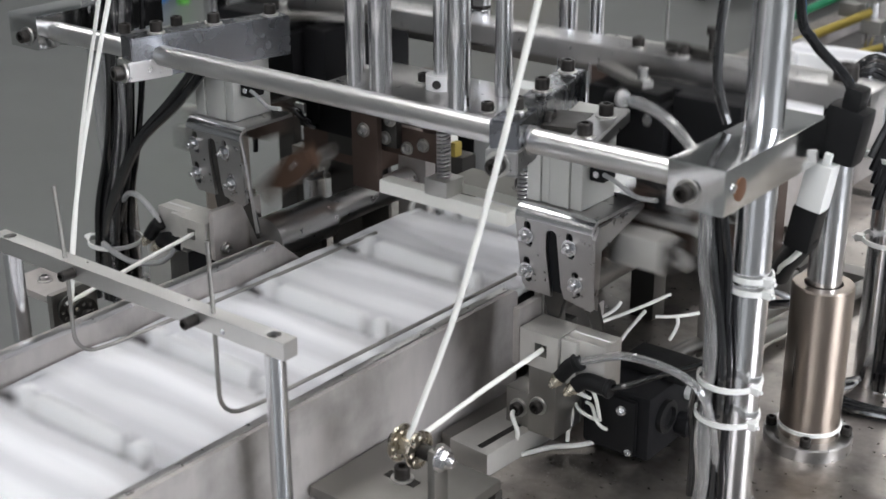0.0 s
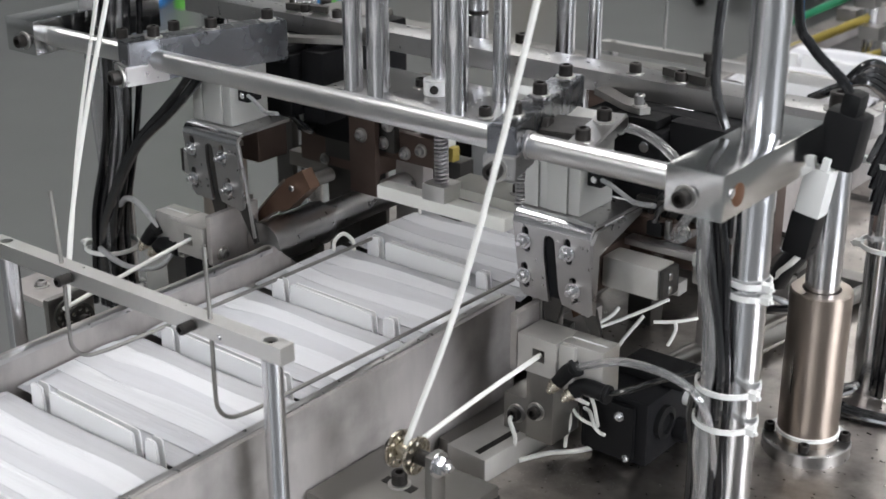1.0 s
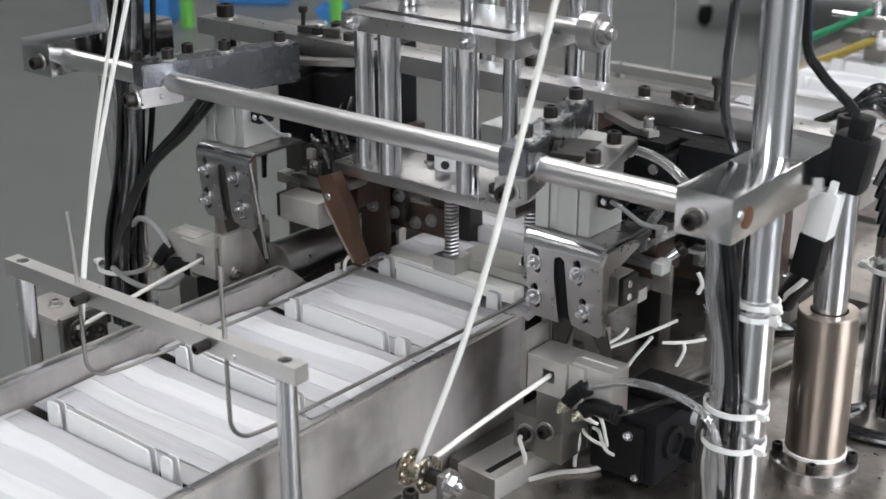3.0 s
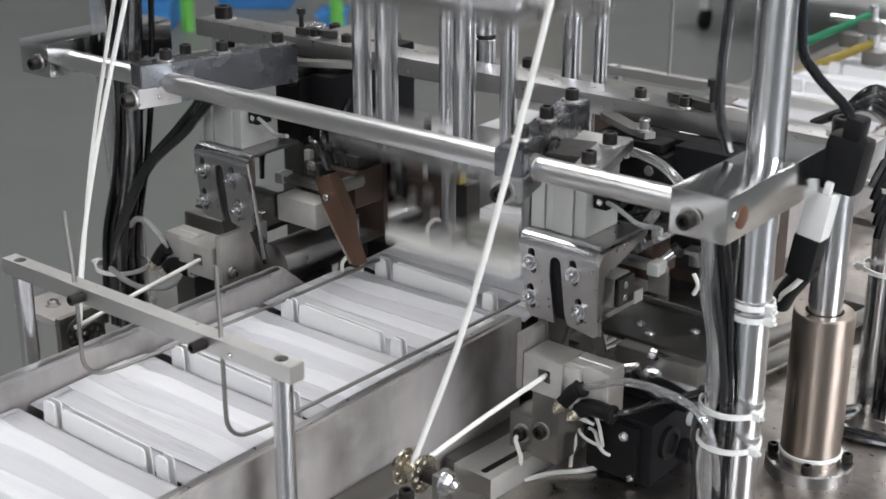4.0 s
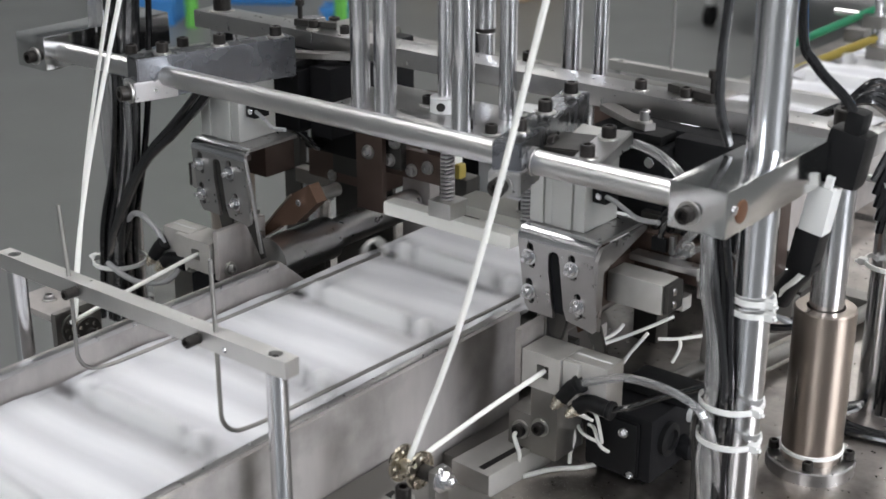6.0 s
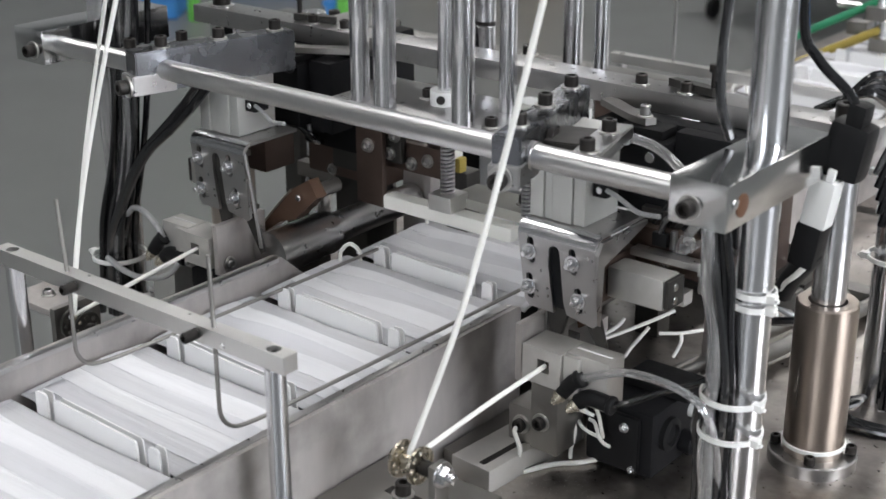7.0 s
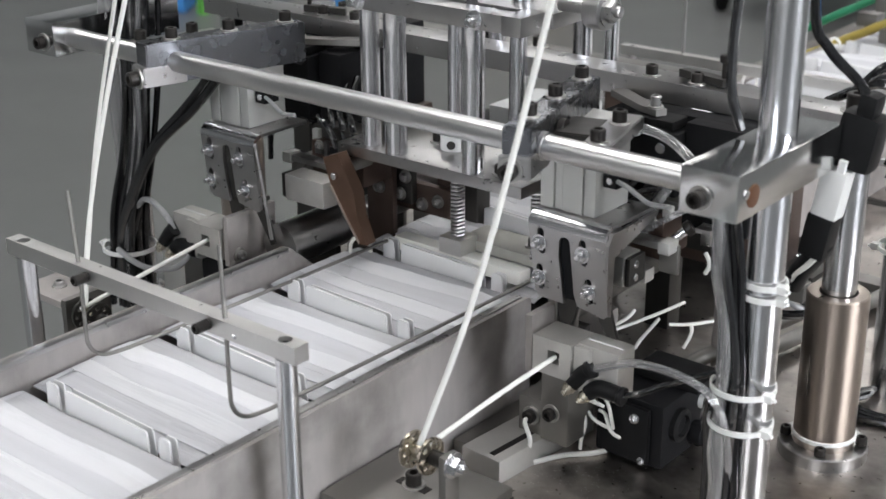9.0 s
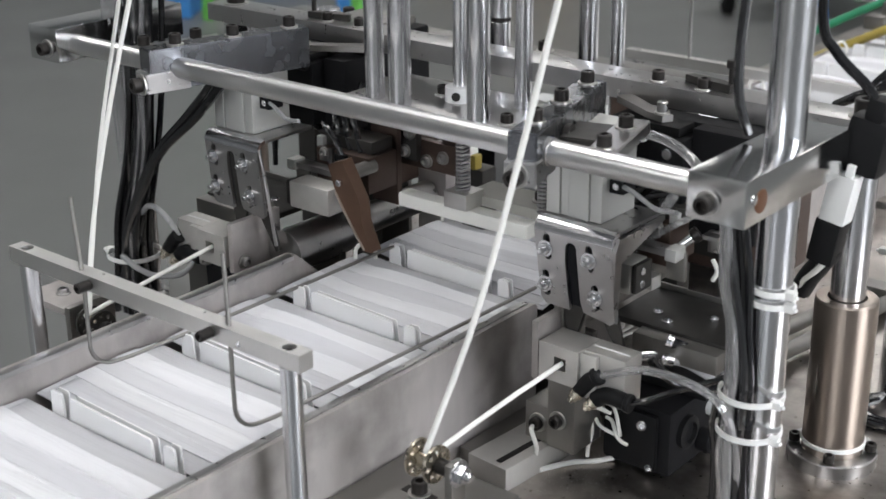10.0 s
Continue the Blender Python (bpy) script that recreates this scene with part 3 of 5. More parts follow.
def gripper_unit(m):
    MIRROR[0] = m
    t = thing("cord_gripper", (0.265, 0.27, T_TOP), "satin aluminium pneumatic cord gripper on a dark steel stand", "gripper", "cord grippers")
    part("jaw_block", sheet([(0.2248, -0.0138), (0.257, -0.0138), (0.257, 0.0138), (0.2248, 0.0138)],
                            [[(0.2375, -0.004), (0.2475, -0.004), (0.2475, 0.0055), (0.2375, 0.0055)]], 0.0285,
                            lambda u, v, w: (u, 0.242 + w, v)), GRIPALU, t, "block with a square cord hole")
    part("jaw_core", box(0.2385, 0.2465, 0.250, 0.266, -0.004, 0.0055, 0.0003), DARKSTEEL, t)
    part("cylinder_body", box(0.2575, 0.2910, 0.2490, 0.2705, -0.0225, 0.0142, 0.0012), GRIPALU, t)
    part("body_step", box(0.2575, 0.2705, 0.2445, 0.2488, -0.0190, 0.0132, 0.001), GRIPALU, t)
    part("groove", box(0.260, 0.288, 0.2585, 0.2600, 0.0140, 0.0147, 0.0002), WHITEPT, t, "pale slot")
    part("stand_plate", box(0.2190, 0.2425, 0.262, 0.296, -0.080, -0.0145, 0.0008), GREYSTEEL, t, "dull steel stand")
    part("stand_foot", box(0.196, 0.2187, 0.2665, 0.296, -0.0810, -0.052, 0.0008), GREYSTEEL, t)
    part("stand_side", box(0.2165, 0.2220, 0.2445, 0.300, -0.018, 0.026, 0.0008), PLATE, t)
    part("stand_top", box(0.2222, 0.2245, 0.2715, 0.300, -0.0142, 0.030, 0.0008), GREYSTEEL, t)
    screw(t, (0.2285, 0.2618, -0.056), (0, -1, 0), 0.0050, 0.006)
    screw(t, (0.208, 0.2660, -0.066), (0, -1, 0), 0.0052, 0.006)
    for yy, zz in ((0.290, 0.010), (0.256, -0.010)):
        screw(t, (0.2163, yy, zz), (-1, 0, 0), 0.0045, 0.005, STEEL)
    # slide rail under the stand
    part("slide_rail", box(0.183, 0.2195, 0.218, 0.330, T_TOP, -0.0815, 0.001, -4), GRIPALU, t, "steel slide rail")
    part("base_plate", box(0.166, 0.1825, 0.226, 0.335, T_TOP, -0.0835, 0.001), GREYSTEEL, t, "dark base plate")
    part("rail_groove", box(0.2055, 0.2105, 0.2225, 0.3285, -0.0817, -0.0811, 0, -4), BLACKOX, t, "dark groove")
    # push-in air fittings
    MIRROR[0] = False
    SHIFT[0] = -0.434 if m else 0.0
    for a, b, line in (((0.2580, 0.2455, -0.0150), (-0.0058, -0.0035, -0.0088), [(0.2570, 0.246, -0.016), (0.2615, 0.246, -0.0105), (0.2655, 0.246, -0.0055), (0.2705, 0.2462, -0.0015)]),
                       ((0.2715, 0.2455, -0.0180), (-0.0060, -0.0035, -0.0070), [(0.2705, 0.246, -0.0190), (0.2760, 0.246, -0.0145), (0.2830, 0.246, -0.0128), (0.2960, 0.2462, -0.0135)])):
        part("fitting_thread", lathe([(0.0036, 0), (0.0036, 0.002), (0.0050, 0.0022), (0.0050, 0.0062), (0.0036, 0.0064), (0.0036, 0.0095), (0.0022, 0.0097), (0.0022, 0.012)], a, b, 12), BRASS, t, "brass thread")
        el = part("elbow", hose(line, 0.0060, 12), BLACKPL, t, "black push-in elbow")
        e, d = Vector(line[-1]), (Vector(line[-1]) - Vector(line[-2])).normalized()
        part("collar", rod(e - d * 0.001, e + d * 0.003, 0.0068), BLACKPL, el)
    SHIFT[0] = 0.0
    MIRROR[0] = m
    if m:
        part("pale_block", box(0.2885, 0.318, 0.255, 0.30, -0.075, -0.026, 0.001), ALU_MATTE, t, "pale stand block")
        part("pedestal", box(0.24, 0.33, 0.25, 0.31, T_TOP, -0.0755, 0.001), DARKSTEEL, t)
        part("black_block", box(0.236, 0.268, 0.258, 0.29, -0.060, -0.0235, 0.001), BLACKANO, t)
    MIRROR[0] = False
    return t


def weld_bracket(m):
    """Bent slotted plate hung from a profile under a skewed clamp block on the cross shaft."""
    SHIFT[0] = -0.342 if m else 0.0
    t = thing("slotted_bracket", (0.235, 0.28, 0.03), "bent steel plate with adjusting slots and four bolts", "bracket", "slotted brackets")
    x0, x1, z0, z1 = 0.2045, 0.2685, 0.0325, 0.0868
    out = [(x0 + 0.007, z0 + 0.006), (x0 + 0.011, z0 + 0.0012), (x0 + 0.0315, z0 + 0.0008), (x0 + 0.0265, z0 + 0.034), *[(x0 + 0.031 - 0.0045 * math.cos(a), z0 + 0.046 + 0.0045 * math.sin(a)) for a in (math.pi * i / 8 for i in range(9))], (x0 + 0.0400, z0 + 0.010),
           (x0 + 0.043, z0 + 0.002), (x1 + 0.001, z0 - 0.002), (x1 + 0.0045, z0 + 0.001), (x1, z1), (x0, z1)]
    holes = [slot(x0 + 0.0115, 0.0760, 0.0056, 0.019, 8), slot(x0 + 0.0467, 0.0750, 0.0056, 0.019, 8),
             slot(x0 + 0.0115, 0.0490, 0.0056, 0.019, 8), slot(x0 + 0.0525, 0.0476, 0.0056, 0.019, 8)]
    fp = part("face_plate", sheet(out, holes, 0.003, lambda u, v, w: (u, 0.262 + w, v)), STEEL, t, "slotted face")
    # rolled top edge
    bm = bmesh.new()
    n = 8
    ring = []
    for xx in (x0, x1):
        row = []
        for rr in (0.009, 0.006):
            row.append([bm.verts.new((xx, 0.271 - rr * math.cos(a), z1 + rr * math.sin(a))) for a in (math.pi / 2 * i / n for i in range(n + 1))])
        ring.append(row)
    for a, b in ((ring[0][0], ring[1][0]), (ring[1][1], ring[0][1])):
        for i in range(n):
            bm.faces.new((a[i], b[i], b[i + 1], a[i + 1]))
    for row in ring:
        for i in range(n):
            bm.faces.new((row[0][i], row[0][i + 1], row[1][i + 1], row[1][i]))
    bmesh.ops.recalc_face_normals(bm, faces=bm.faces[:])
    part("rolled_edge", bm, CHROME, t)
    part("top_flange", box(x0, x1, 0.2712, 0.325, z1 + 0.0062, z1 + 0.009, 0.0004), STEEL, t)
    if m:
        part("edge_strip", hose([(x1 + 0.002, 0.2625, 0.090), (x1 + 0.006, 0.264, 0.06), (x1 + 0.012, 0.266, 0.008)], 0.0016, 6, 4), STEEL, t, "thin bright strip")
    else:
        part("side_flange", sheet([(0.2625, 0.033), (0.2685, 0.030), (0.2705, 0.074), (0.325, 0.0903), (0.325, 0.0928), (0.268, 0.0918), (0.2625, 0.084)], [], 0.0028,
                                  lambda u, v, w: (x1 + 0.0002 + w, u, v)), STEEL, t)
    for q in ((0.2150, 0.0748), (0.2512, 0.0740), (0.2155, 0.0486), (0.2570, 0.0478)):
        hex_bolt(fp, (q[0], 0.2618, q[1]), (0, -1, 0), 0.0044, 0.0040)
    part("backing_block", box(0.209, 0.240 if m else 0.256, 0.2655, 0.282 if m else 0.287, 0.036, 0.0842, 0.001), DARKSTEEL if m else BLACKANO, t)
    part("finger", sheet([(0.222, 0.035), (0.243, 0.035), (0.236, 0.012), (0.229, 0.006)], [], 0.004, lambda u, v, w: (u, 0.272 + w, v)), DARKSTEEL, t)
    part("finger", sheet([(0.256, 0.033), (0.270, 0.033), (0.279, 0.002), (0.2755, 0.0)], [], 0.003, lambda u, v, w: (u, 0.270 + w, v)), DARKSTEEL, t)
    # light profile above
    for i, (xa, xb) in enumerate(((0.2055, 0.2165), (0.2172, 0.2235), (0.2242, 0.2405), (0.2412, 0.2505))):
        part("profile_rib", box(xa, xb, 0.2745 + (0.0012 if i % 2 else 0), 0.318, 0.0962, 0.160, 0.0008), ALU_MATTE, t, "pale anodised cylinder profile")
    part("profile_core", box(0.2065, 0.2495, 0.2775, 0.3165, 0.0967, 0.1598, 0.0004), ALU_MATTE, t)
    part("sensor", box(0.2508, 0.262, 0.284, 0.300, 0.117, 0.127, 0.001), BLACKPL, t, "black reed sensor")
    part("sensor_screw", rod((0.2565, 0.2838, 0.1225), (0.2565, 0.2825, 0.1225), 0.0026, 12), CHROME, t)
    part("sensor_lead", hose([(0.262, 0.285, 0.123), (0.272, 0.28, 0.123), (0.284, 0.275, 0.121), (0.297, 0.27, 0.119), (0.315, 0.265, 0.122)], 0.0017, 8), GREYTUBE, t, "grey lead")
    SHIFT[0] = 0.0
    return t


def clamp_blocks(m):
    MIRROR[0] = m
    t = thing("shaft_block", (0.23, 0.26, 0.145), "blued steel clamp block with black cap screws on the cross shaft", "clamp block", "shaft blocks")
    d = Vector((-0.0441, 0.1566, 0)).normalized()
    n = Vector((d.y, -d.x, 0))
    o = Vector((0.2599, 0.1739, 0.0))

    def w(u, v, z):
        q = o + d * u + n * v
        return (q.x, q.y, z)
    def blk(u0, u1, v0, v1, z0, z1):
        bm = bmesh.new()
        vs = [bm.verts.new(w(u, v, z)) for z in (z0, z1) for u, v in ((u0, v0), (u1, v0), (u1, v1), (u0, v1))]
        for f in ((0, 1, 2, 3), (7, 6, 5, 4), (0, 4, 5, 1), (1, 5, 6, 2), (2, 6, 7, 3), (3, 7, 4, 0)):
            bm.faces.new([vs[i] for i in f])
        bmesh.ops.recalc_face_normals(bm, faces=bm.faces[:])
        bmesh.ops.bevel(bm, geom=bm.edges[:], offset=0.0009, segments=2, affect="EDGES")
        return bm
    mb = part("main_block", blk(0.022, 0.163, -0.020, 0.0, 0.147, 0.180), BLUED, t)
    part("shaft_cap", blk(0.018, 0.055, -0.021, 0.001, 0.1465, 0.1620), STEEL, t, "bright lower cap")
    sb = part("side_block", blk(0.028, 0.112, 0.027, 0.047, 0.1605, 0.1700), STEEL, t, "bright side block")
    part("joint", blk(0.06, 0.10, 0.0005, 0.0265, 0.1606, 0.168), DARKSTEEL, t)
    for u, v, z in ((0.048, -0.011, 0.180), (0.098, -0.011, 0.180), (0.150, -0.010, 0.180), (0.042, 0.037, 0.170), (0.088, 0.037, 0.170)):
        screw(mb if z > 0.175 else sb, w(u, v, z), (0, 0, 1), 0.0050, 0.0092)
    screw(t, w(0.0175, -0.012, 0.153), tuple(-d), 0.006, 0.009)
    part("dark_bolt", rod(w(0.075, 0.0, 0.166), w(0.075, 0.005, 0.166), 0.007), BLACKOX, t)
    MIRROR[0] = False
    return t


for m in (False, True):
    pulley_unit(m)
    gripper_unit(m)
    weld_bracket(m)
    clamp_blocks(m)

# ---------------------------------------------------------------- portal: two posts, clamps and the cross shaft
POST = (0.378, 0.2805)
t = thing("cross_shaft", (AXIS_X, 0.214, 0.1555), "ground steel cross shaft between two clamps", "shaft")
part("shaft_bar", rod((-0.238, 0.214, 0.1637), (0.3605, 0.214, 0.1637), 0.0082, 32), SATIN, t)
for x in (0.2465, -0.1295):
    part("collar", lathe([(0.0083, 0), (0.0094, 0.0004), (0.0094, 0.0066), (0.0083, 0.007)], (x, 0.214, 0.1637), (1, 0, 0), 28), STEEL, t)
for m in (False, True):
    MIRROR[0] = m
    t = thing("guide_post", (POST[0], POST[1], T_TOP), "polished upright steel post standing on the table", "post", "portal posts")
    part("column", rod((POST[0], POST[1], T_TOP + 0.012), (POST[0], POST[1], 0.62), 0.0125, 36), CHROME, t)
    part("flange", lathe([(0.018, 0), (0.018, 0.011), (0.017, 0.012)], (POST[0], POST[1], T_TOP), seg=32), STEEL, t)
    t = thing("post_clamp", (POST[0], POST[1], 0.149), "milled steel clamp block round the post", "clamp block", "post clamps")
    bd = part("body", box(0.3605, 0.3985, 0.195, 0.330, 0.1502, 0.1790, 0.0012), MILLED, t)
    screw(bd, (0.3742, 0.1952, 0.1615), (0, -1, 0), 0.0053, 0.0085)
    # Orange disc draws a reflection; the small bright disc draws the spot beside it.
    part("copper_tag", lathe([(0.0072, 0), (0.0072, 0.0005), (0.006, 0.0008)], (0.3985, 0.213, 0.163), (1, 0, 0), 24), ORANGE_REFLECTION, bd, "orange reflection drawn as a disc")
    part("face_screw", lathe([(0.003, 0), (0.003, 0.001), (0.0018, 0.0014)], (0.3985, 0.204, 0.166), (1, 0, 0), 14), CHROME, bd, "small bright spot beside the reflection")
    MIRROR[0] = False

# ---------------------------------------------------------------- press head
PRESS = thing("press_head", (AXIS_X, 0.36, 0.12), "steel press head with chrome columns, crosshead and white press pad", "press")
PUP = 0.131
LOWER = part("lower_plate", box(-0.032, 0.157, 0.318, 0.405, PUP - 0.0095, PUP, 0.001), STEEL, PRESS, "ground steel plate")
COLS = [(-0.0040, 0.3300, 0.0080), (0.0270, 0.3250, 0.0092), (0.1055, 0.3250, 0.0090), (0.0560, 0.3640, 0.0055), (0.1085, 0.378, 0.0070)]
for x, y, r in COLS:
    part("column", rod((x, y, PUP), (x, y, 0.2468 if y < 0.335 else 0.2478), r, 28), CHROME, PRESS)
part("collar", lathe([(0.0055, 0), (0.0118, 0.0002), (0.0118, 0.012), (0.0056, 0.0122)], (0.0560, 0.3640, PUP)), WHITEPT, PRESS, "white shaft collar")
part("collar_screw", rod((0.0600, 0.3550, PUP + 0.006), (0.0614, 0.3519, PUP + 0.006), 0.0036, 12), BLACKOX, PRESS)
CROSS = part("crosshead", box(-0.012, 0.142, 0.312, 0.330, 0.247, 0.2605, 0.0012), STEEL, PRESS, "crosshead bar")
part("end_block", box(0.1424, 0.160, 0.310, 0.342, 0.2465, 0.2612, 0.0012), STEEL, PRESS)
part("crosshead_plate", box(-0.02, 0.165, 0.3425, 0.41, 0.2480, 0.2595, 0.001), STEEL, PRESS)
for x in (0.002, 0.117):
    hex_bolt(CROSS, (x, 0.3118, 0.2540), (0, -1, 0), 0.0055, 0.0055, CHROME)
part("roller_axle", rod((0.165, 0.352, 0.266), (0.200, 0.352, 0.266), 0.0055), STEEL, PRESS)
ROLL = part("roller", rod((0.192, 0.352, 0.266), (0.206, 0.352, 0.266), 0.0145), STEEL, PRESS, "bright cam roller")
hex_bolt(ROLL, (0.206, 0.352, 0.266), (1, 0, 0), 0.0085, 0.007, STEEL)
for x in (0.0655, 0.139):
    part("spring_rod", rod((x, 0.356 + (0.01 if x > 0.1 else 0), 0.050), (x, 0.356 + (0.01 if x > 0.1 else 0), PUP - 0.009), 0.0042), CHROME, PRESS)
    n = 128
    part("spring", hose([(x + 0.0058 * math.cos(k * 1.05), 0.356 + (0.01 if x > 0.1 else 0) + 0.0058 * math.sin(k * 1.05), 0.052 + k * 0.00055) for k in range(n)], 0.0011, 6, 1), STEEL, PRESS, "coil spring")
part("spindle", rod((0.0905, 0.345, PUP), (0.0905, 0.345, 0.42), 0.0065, 24), CHROME, PRESS, "long chrome spindle")
for x in (0.01, 0.118):
    part("upper_rod", rod((x, 0.37, 0.2597), (x, 0.37, 0.42), 0.009, 24), CHROME, PRESS)
part("horn_block", box(0.054, 0.077, 0.345, 0.368, 0.0462, 0.060, 0.0008), ALU, PRESS)
part("horn_bar", box(0.060, 0.143, 0.366, 0.402, 0.0455, 0.0545, 0.001, 0), HORN, PRESS, "aluminium horn plate")
part("press_pad", box(0.000, 0.134, 0.350, 0.3655, 0.0335, 0.0458, 0.003), FOAM, PRESS, "white silicone press pad")
for x in (0.122,):
    screw(PRESS, (x, 0.385, 0.0545), (0, 0, 1), 0.005, 0.008)
for x, y in ((0.0340, 0.3700), (0.125, 0.335), (0.137, 0.385)):
    screw(LOWER, (x, y, PUP), (0, 0, 1), 0.005, 0.008)

# brown hangers that ride down with the press
HANG = part("hanger_plate", box(-0.0540, -0.0240, 0.377, 0.383, 0.0210, PUP - 0.0098, 0.001), BROWN, PRESS, "brown oxidised hanger plate")
part("hanger_arm", box(-0.0540, -0.0325, 0.372, 0.388, PUP - 0.0093, PUP - 0.001, 0.001), STEEL, PRESS)
part("hanger_plate", box(0.004, 0.024, 0.404, 0.410, 0.056, PUP - 0.0002, 0.001), BROWN, PRESS, "brown oxidised hanger plate")
LINK = part("hanger_link", box(-0.040, 0.028, 0.396, 0.4036, 0.052, 0.078, 0.001), BROWN, PRESS, "brown cross link")
part("hanger_clip", box(-0.030, -0.012, 0.388, 0.3956, 0.060, 0.094, 0.001), DARKSTEEL, PRESS)
for x, z in ((-0.024, 0.068), (-0.006, 0.060), (0.012, 0.066), (-0.018, 0.085)):
    screw(LINK, (x, 0.3958 if x > -0.01 else 0.3878, z), (0, -1, 0), 0.0042, 0.005, STEEL)
screw(HANG, (-0.0390, 0.3768, 0.075), (0, -1, 0), 0.0045, 0.005, STEEL)

# ---------------------------------------------------------------- lift beam with its guide rods
BEAM = thing("lift_beam", (AXIS_X, 0.408, 0.15), "steel lift beam on two guide rods carrying black actuators", "lift beam")
BEAMBAR = part("beam", box(-0.275, 0.40, 0.394, 0.424, 0.148, 0.164, 0.0012), STEEL, BEAM)
for m in (False, True):
    MIRROR[0] = m
    part("guide_rod", rod((0.3750, 0.408, -0.06), (0.3750, 0.408, 0.1478), 0.0125, 32), CHROME, BEAM)
    screw(BEAMBAR, (0.3750, 0.408, 0.164), (0, 0, 1), 0.0085, 0.013)
    for x, y in ((0.2135, 0.404), (0.252, 0.404)):
        screw(BEAMBAR, (x, y, 0.164), (0, 0, 1), 0.0047, 0.0085)
    part("lever", sheet([(0.232, 0.412), (0.236, 0.418), (0.262, 0.414), (0.275, 0.409), (0.274, 0.402), (0.258, 0.405)], [], 0.006, lambda u, v, w: (u, v, 0.1645 + w)), DARKSTEEL, BEAM)
    part("stop_screw", rod((0.272, 0.408, 0.17), (0.272, 0.408, 0.182), 0.0022), BLACKOX, BEAM)
    part("stop_head", rod((0.272, 0.408, 0.182), (0.272, 0.408, 0.188), 0.0042), BLACKOX, BEAM)
    part("actuator", box(0.222, 0.268, 0.352, 0.388, 0.085, 0.140, 0.002), BLACKANO, BEAM, "black pneumatic actuator")
    # Black block added to close the bright gap between the actuators.
    part("manifold", box(0.2225, 0.3215, 0.376, 0.3935, 0.1000, 0.1478, 0.001), BLACKANO, BEAM)
    part("actuator_lid", box(0.226, 0.262, 0.355, 0.385, 0.1405, 0.1475, 0.002), BLACKPL, BEAM)
    part("actuator", box(0.2685, 0.322, 0.362, 0.424, 0.070, 0.1475, 0.002), BLACKANO, BEAM, "black pneumatic actuator")
    part("actuator", box(0.196, 0.2215, 0.365, 0.393, 0.08, 0.143, 0.002), BLACKANO, BEAM, "black pneumatic actuator")
    part("lever", sheet([(0.19, 0.385), (0.195, 0.397), (0.235, 0.372), (0.250, 0.366), (0.246, 0.358), (0.23, 0.362)], [], 0.005, lambda u, v, w: (u, v, 0.1482 + w)), GREYSTEEL, BEAM)
    screw(BEAM, (0.242, 0.364, 0.1532), (0, 0, 1), 0.004, 0.009, STEEL)
    part("port_screw", rod((0.255, 0.3515, 0.128), (0.255, 0.3500, 0.128), 0.0042, 12), CHROME, BEAM)
    part("fitting", rod((0.224, 0.349, 0.14), (0.236, 0.345, 0.142), 0.0062), BLACKPL, BEAM)
    part("fitting_ring", rod((0.2396, 0.3438, 0.1426), (0.236, 0.345, 0.142), 0.0066), STEEL, BEAM)
    part("air_tube", hose([(0.236, 0.345, 0.142), (0.257, 0.335, 0.145), (0.281, 0.322, 0.145), (0.306, 0.308, 0.139), (0.333, 0.3, 0.119)], 0.0036, 12), TUBE, BEAM, "clear air tube")
    if not m:
        part("hanger_plate", box(0.178, 0.194, 0.396, 0.402, 0.020, 0.1478, 0.001), BROWN, BEAM, "brown oxidised hanger plate")
    MIRROR[0] = False

for m in (False, True):
    MIRROR[0] = m
    t = thing("guide_sleeve", (0.3750, 0.408, T_TOP), "bronzed steel guide sleeve bolted to the table", "guide sleeve", "guide sleeves")
    part("sleeve", lathe([(0.0225, 0.009), (0.0225, 0.130), (0.0215, 0.1312), (0.0140, 0.1312), (0.0138, 0.122), (0.001, 0.12)], (0.3750, 0.408, T_TOP), seg=40), BROWNGREY, t)
    fl = part("flange", lathe([(0.033, 0), (0.033, 0.0095), (0.0322, 0.0103), (0.0226, 0.0103)], (0.3750, 0.408, T_TOP), seg=40), STEEL, t)
    part("collar_ring", lathe([(0.0226, 0), (0.0238, 0.0005), (0.0238, 0.003), (0.0226, 0.0035)], (0.3750, 0.408, T_TOP + 0.0155), seg=40), TIE, t, "pale ring")
    for a in (20, 110, 200, 290):
        screw(fl, (0.3750 + 0.0275 * math.cos(radians(a)), 0.408 + 0.0275 * math.sin(radians(a)), T_TOP + 0.0104), (0, 0, 1), 0.0042, 0.007, washer=False)
    single("rear_post", rod((0.372, 0.528, T_TOP), (0.372, 0.528, 0.14), 0.0125, 28), CHROME, "polished rear post standing on the table", "post", "rear posts")
    t = thing("base_rail", (0.262, 0.56, T_TOP), "pair of dull ground guide rails on the table", "rail", "base rails")
    for dx in (0, 0.028):
        part("rail", rod((0.225 + dx, 0.40, -0.088), (0.275 + dx, 0.70, -0.088), 0.007), GREYSTEEL, t)
    part("rail_block", box(0.222, 0.262, 0.395, 0.41, T_TOP, -0.08, 0.001), GREYSTEEL, t)
    part("rail_block", box(0.262, 0.316, 0.69, 0.71, T_TOP, -0.08, 0.001), GREYSTEEL, t)
    MIRROR[0] = False

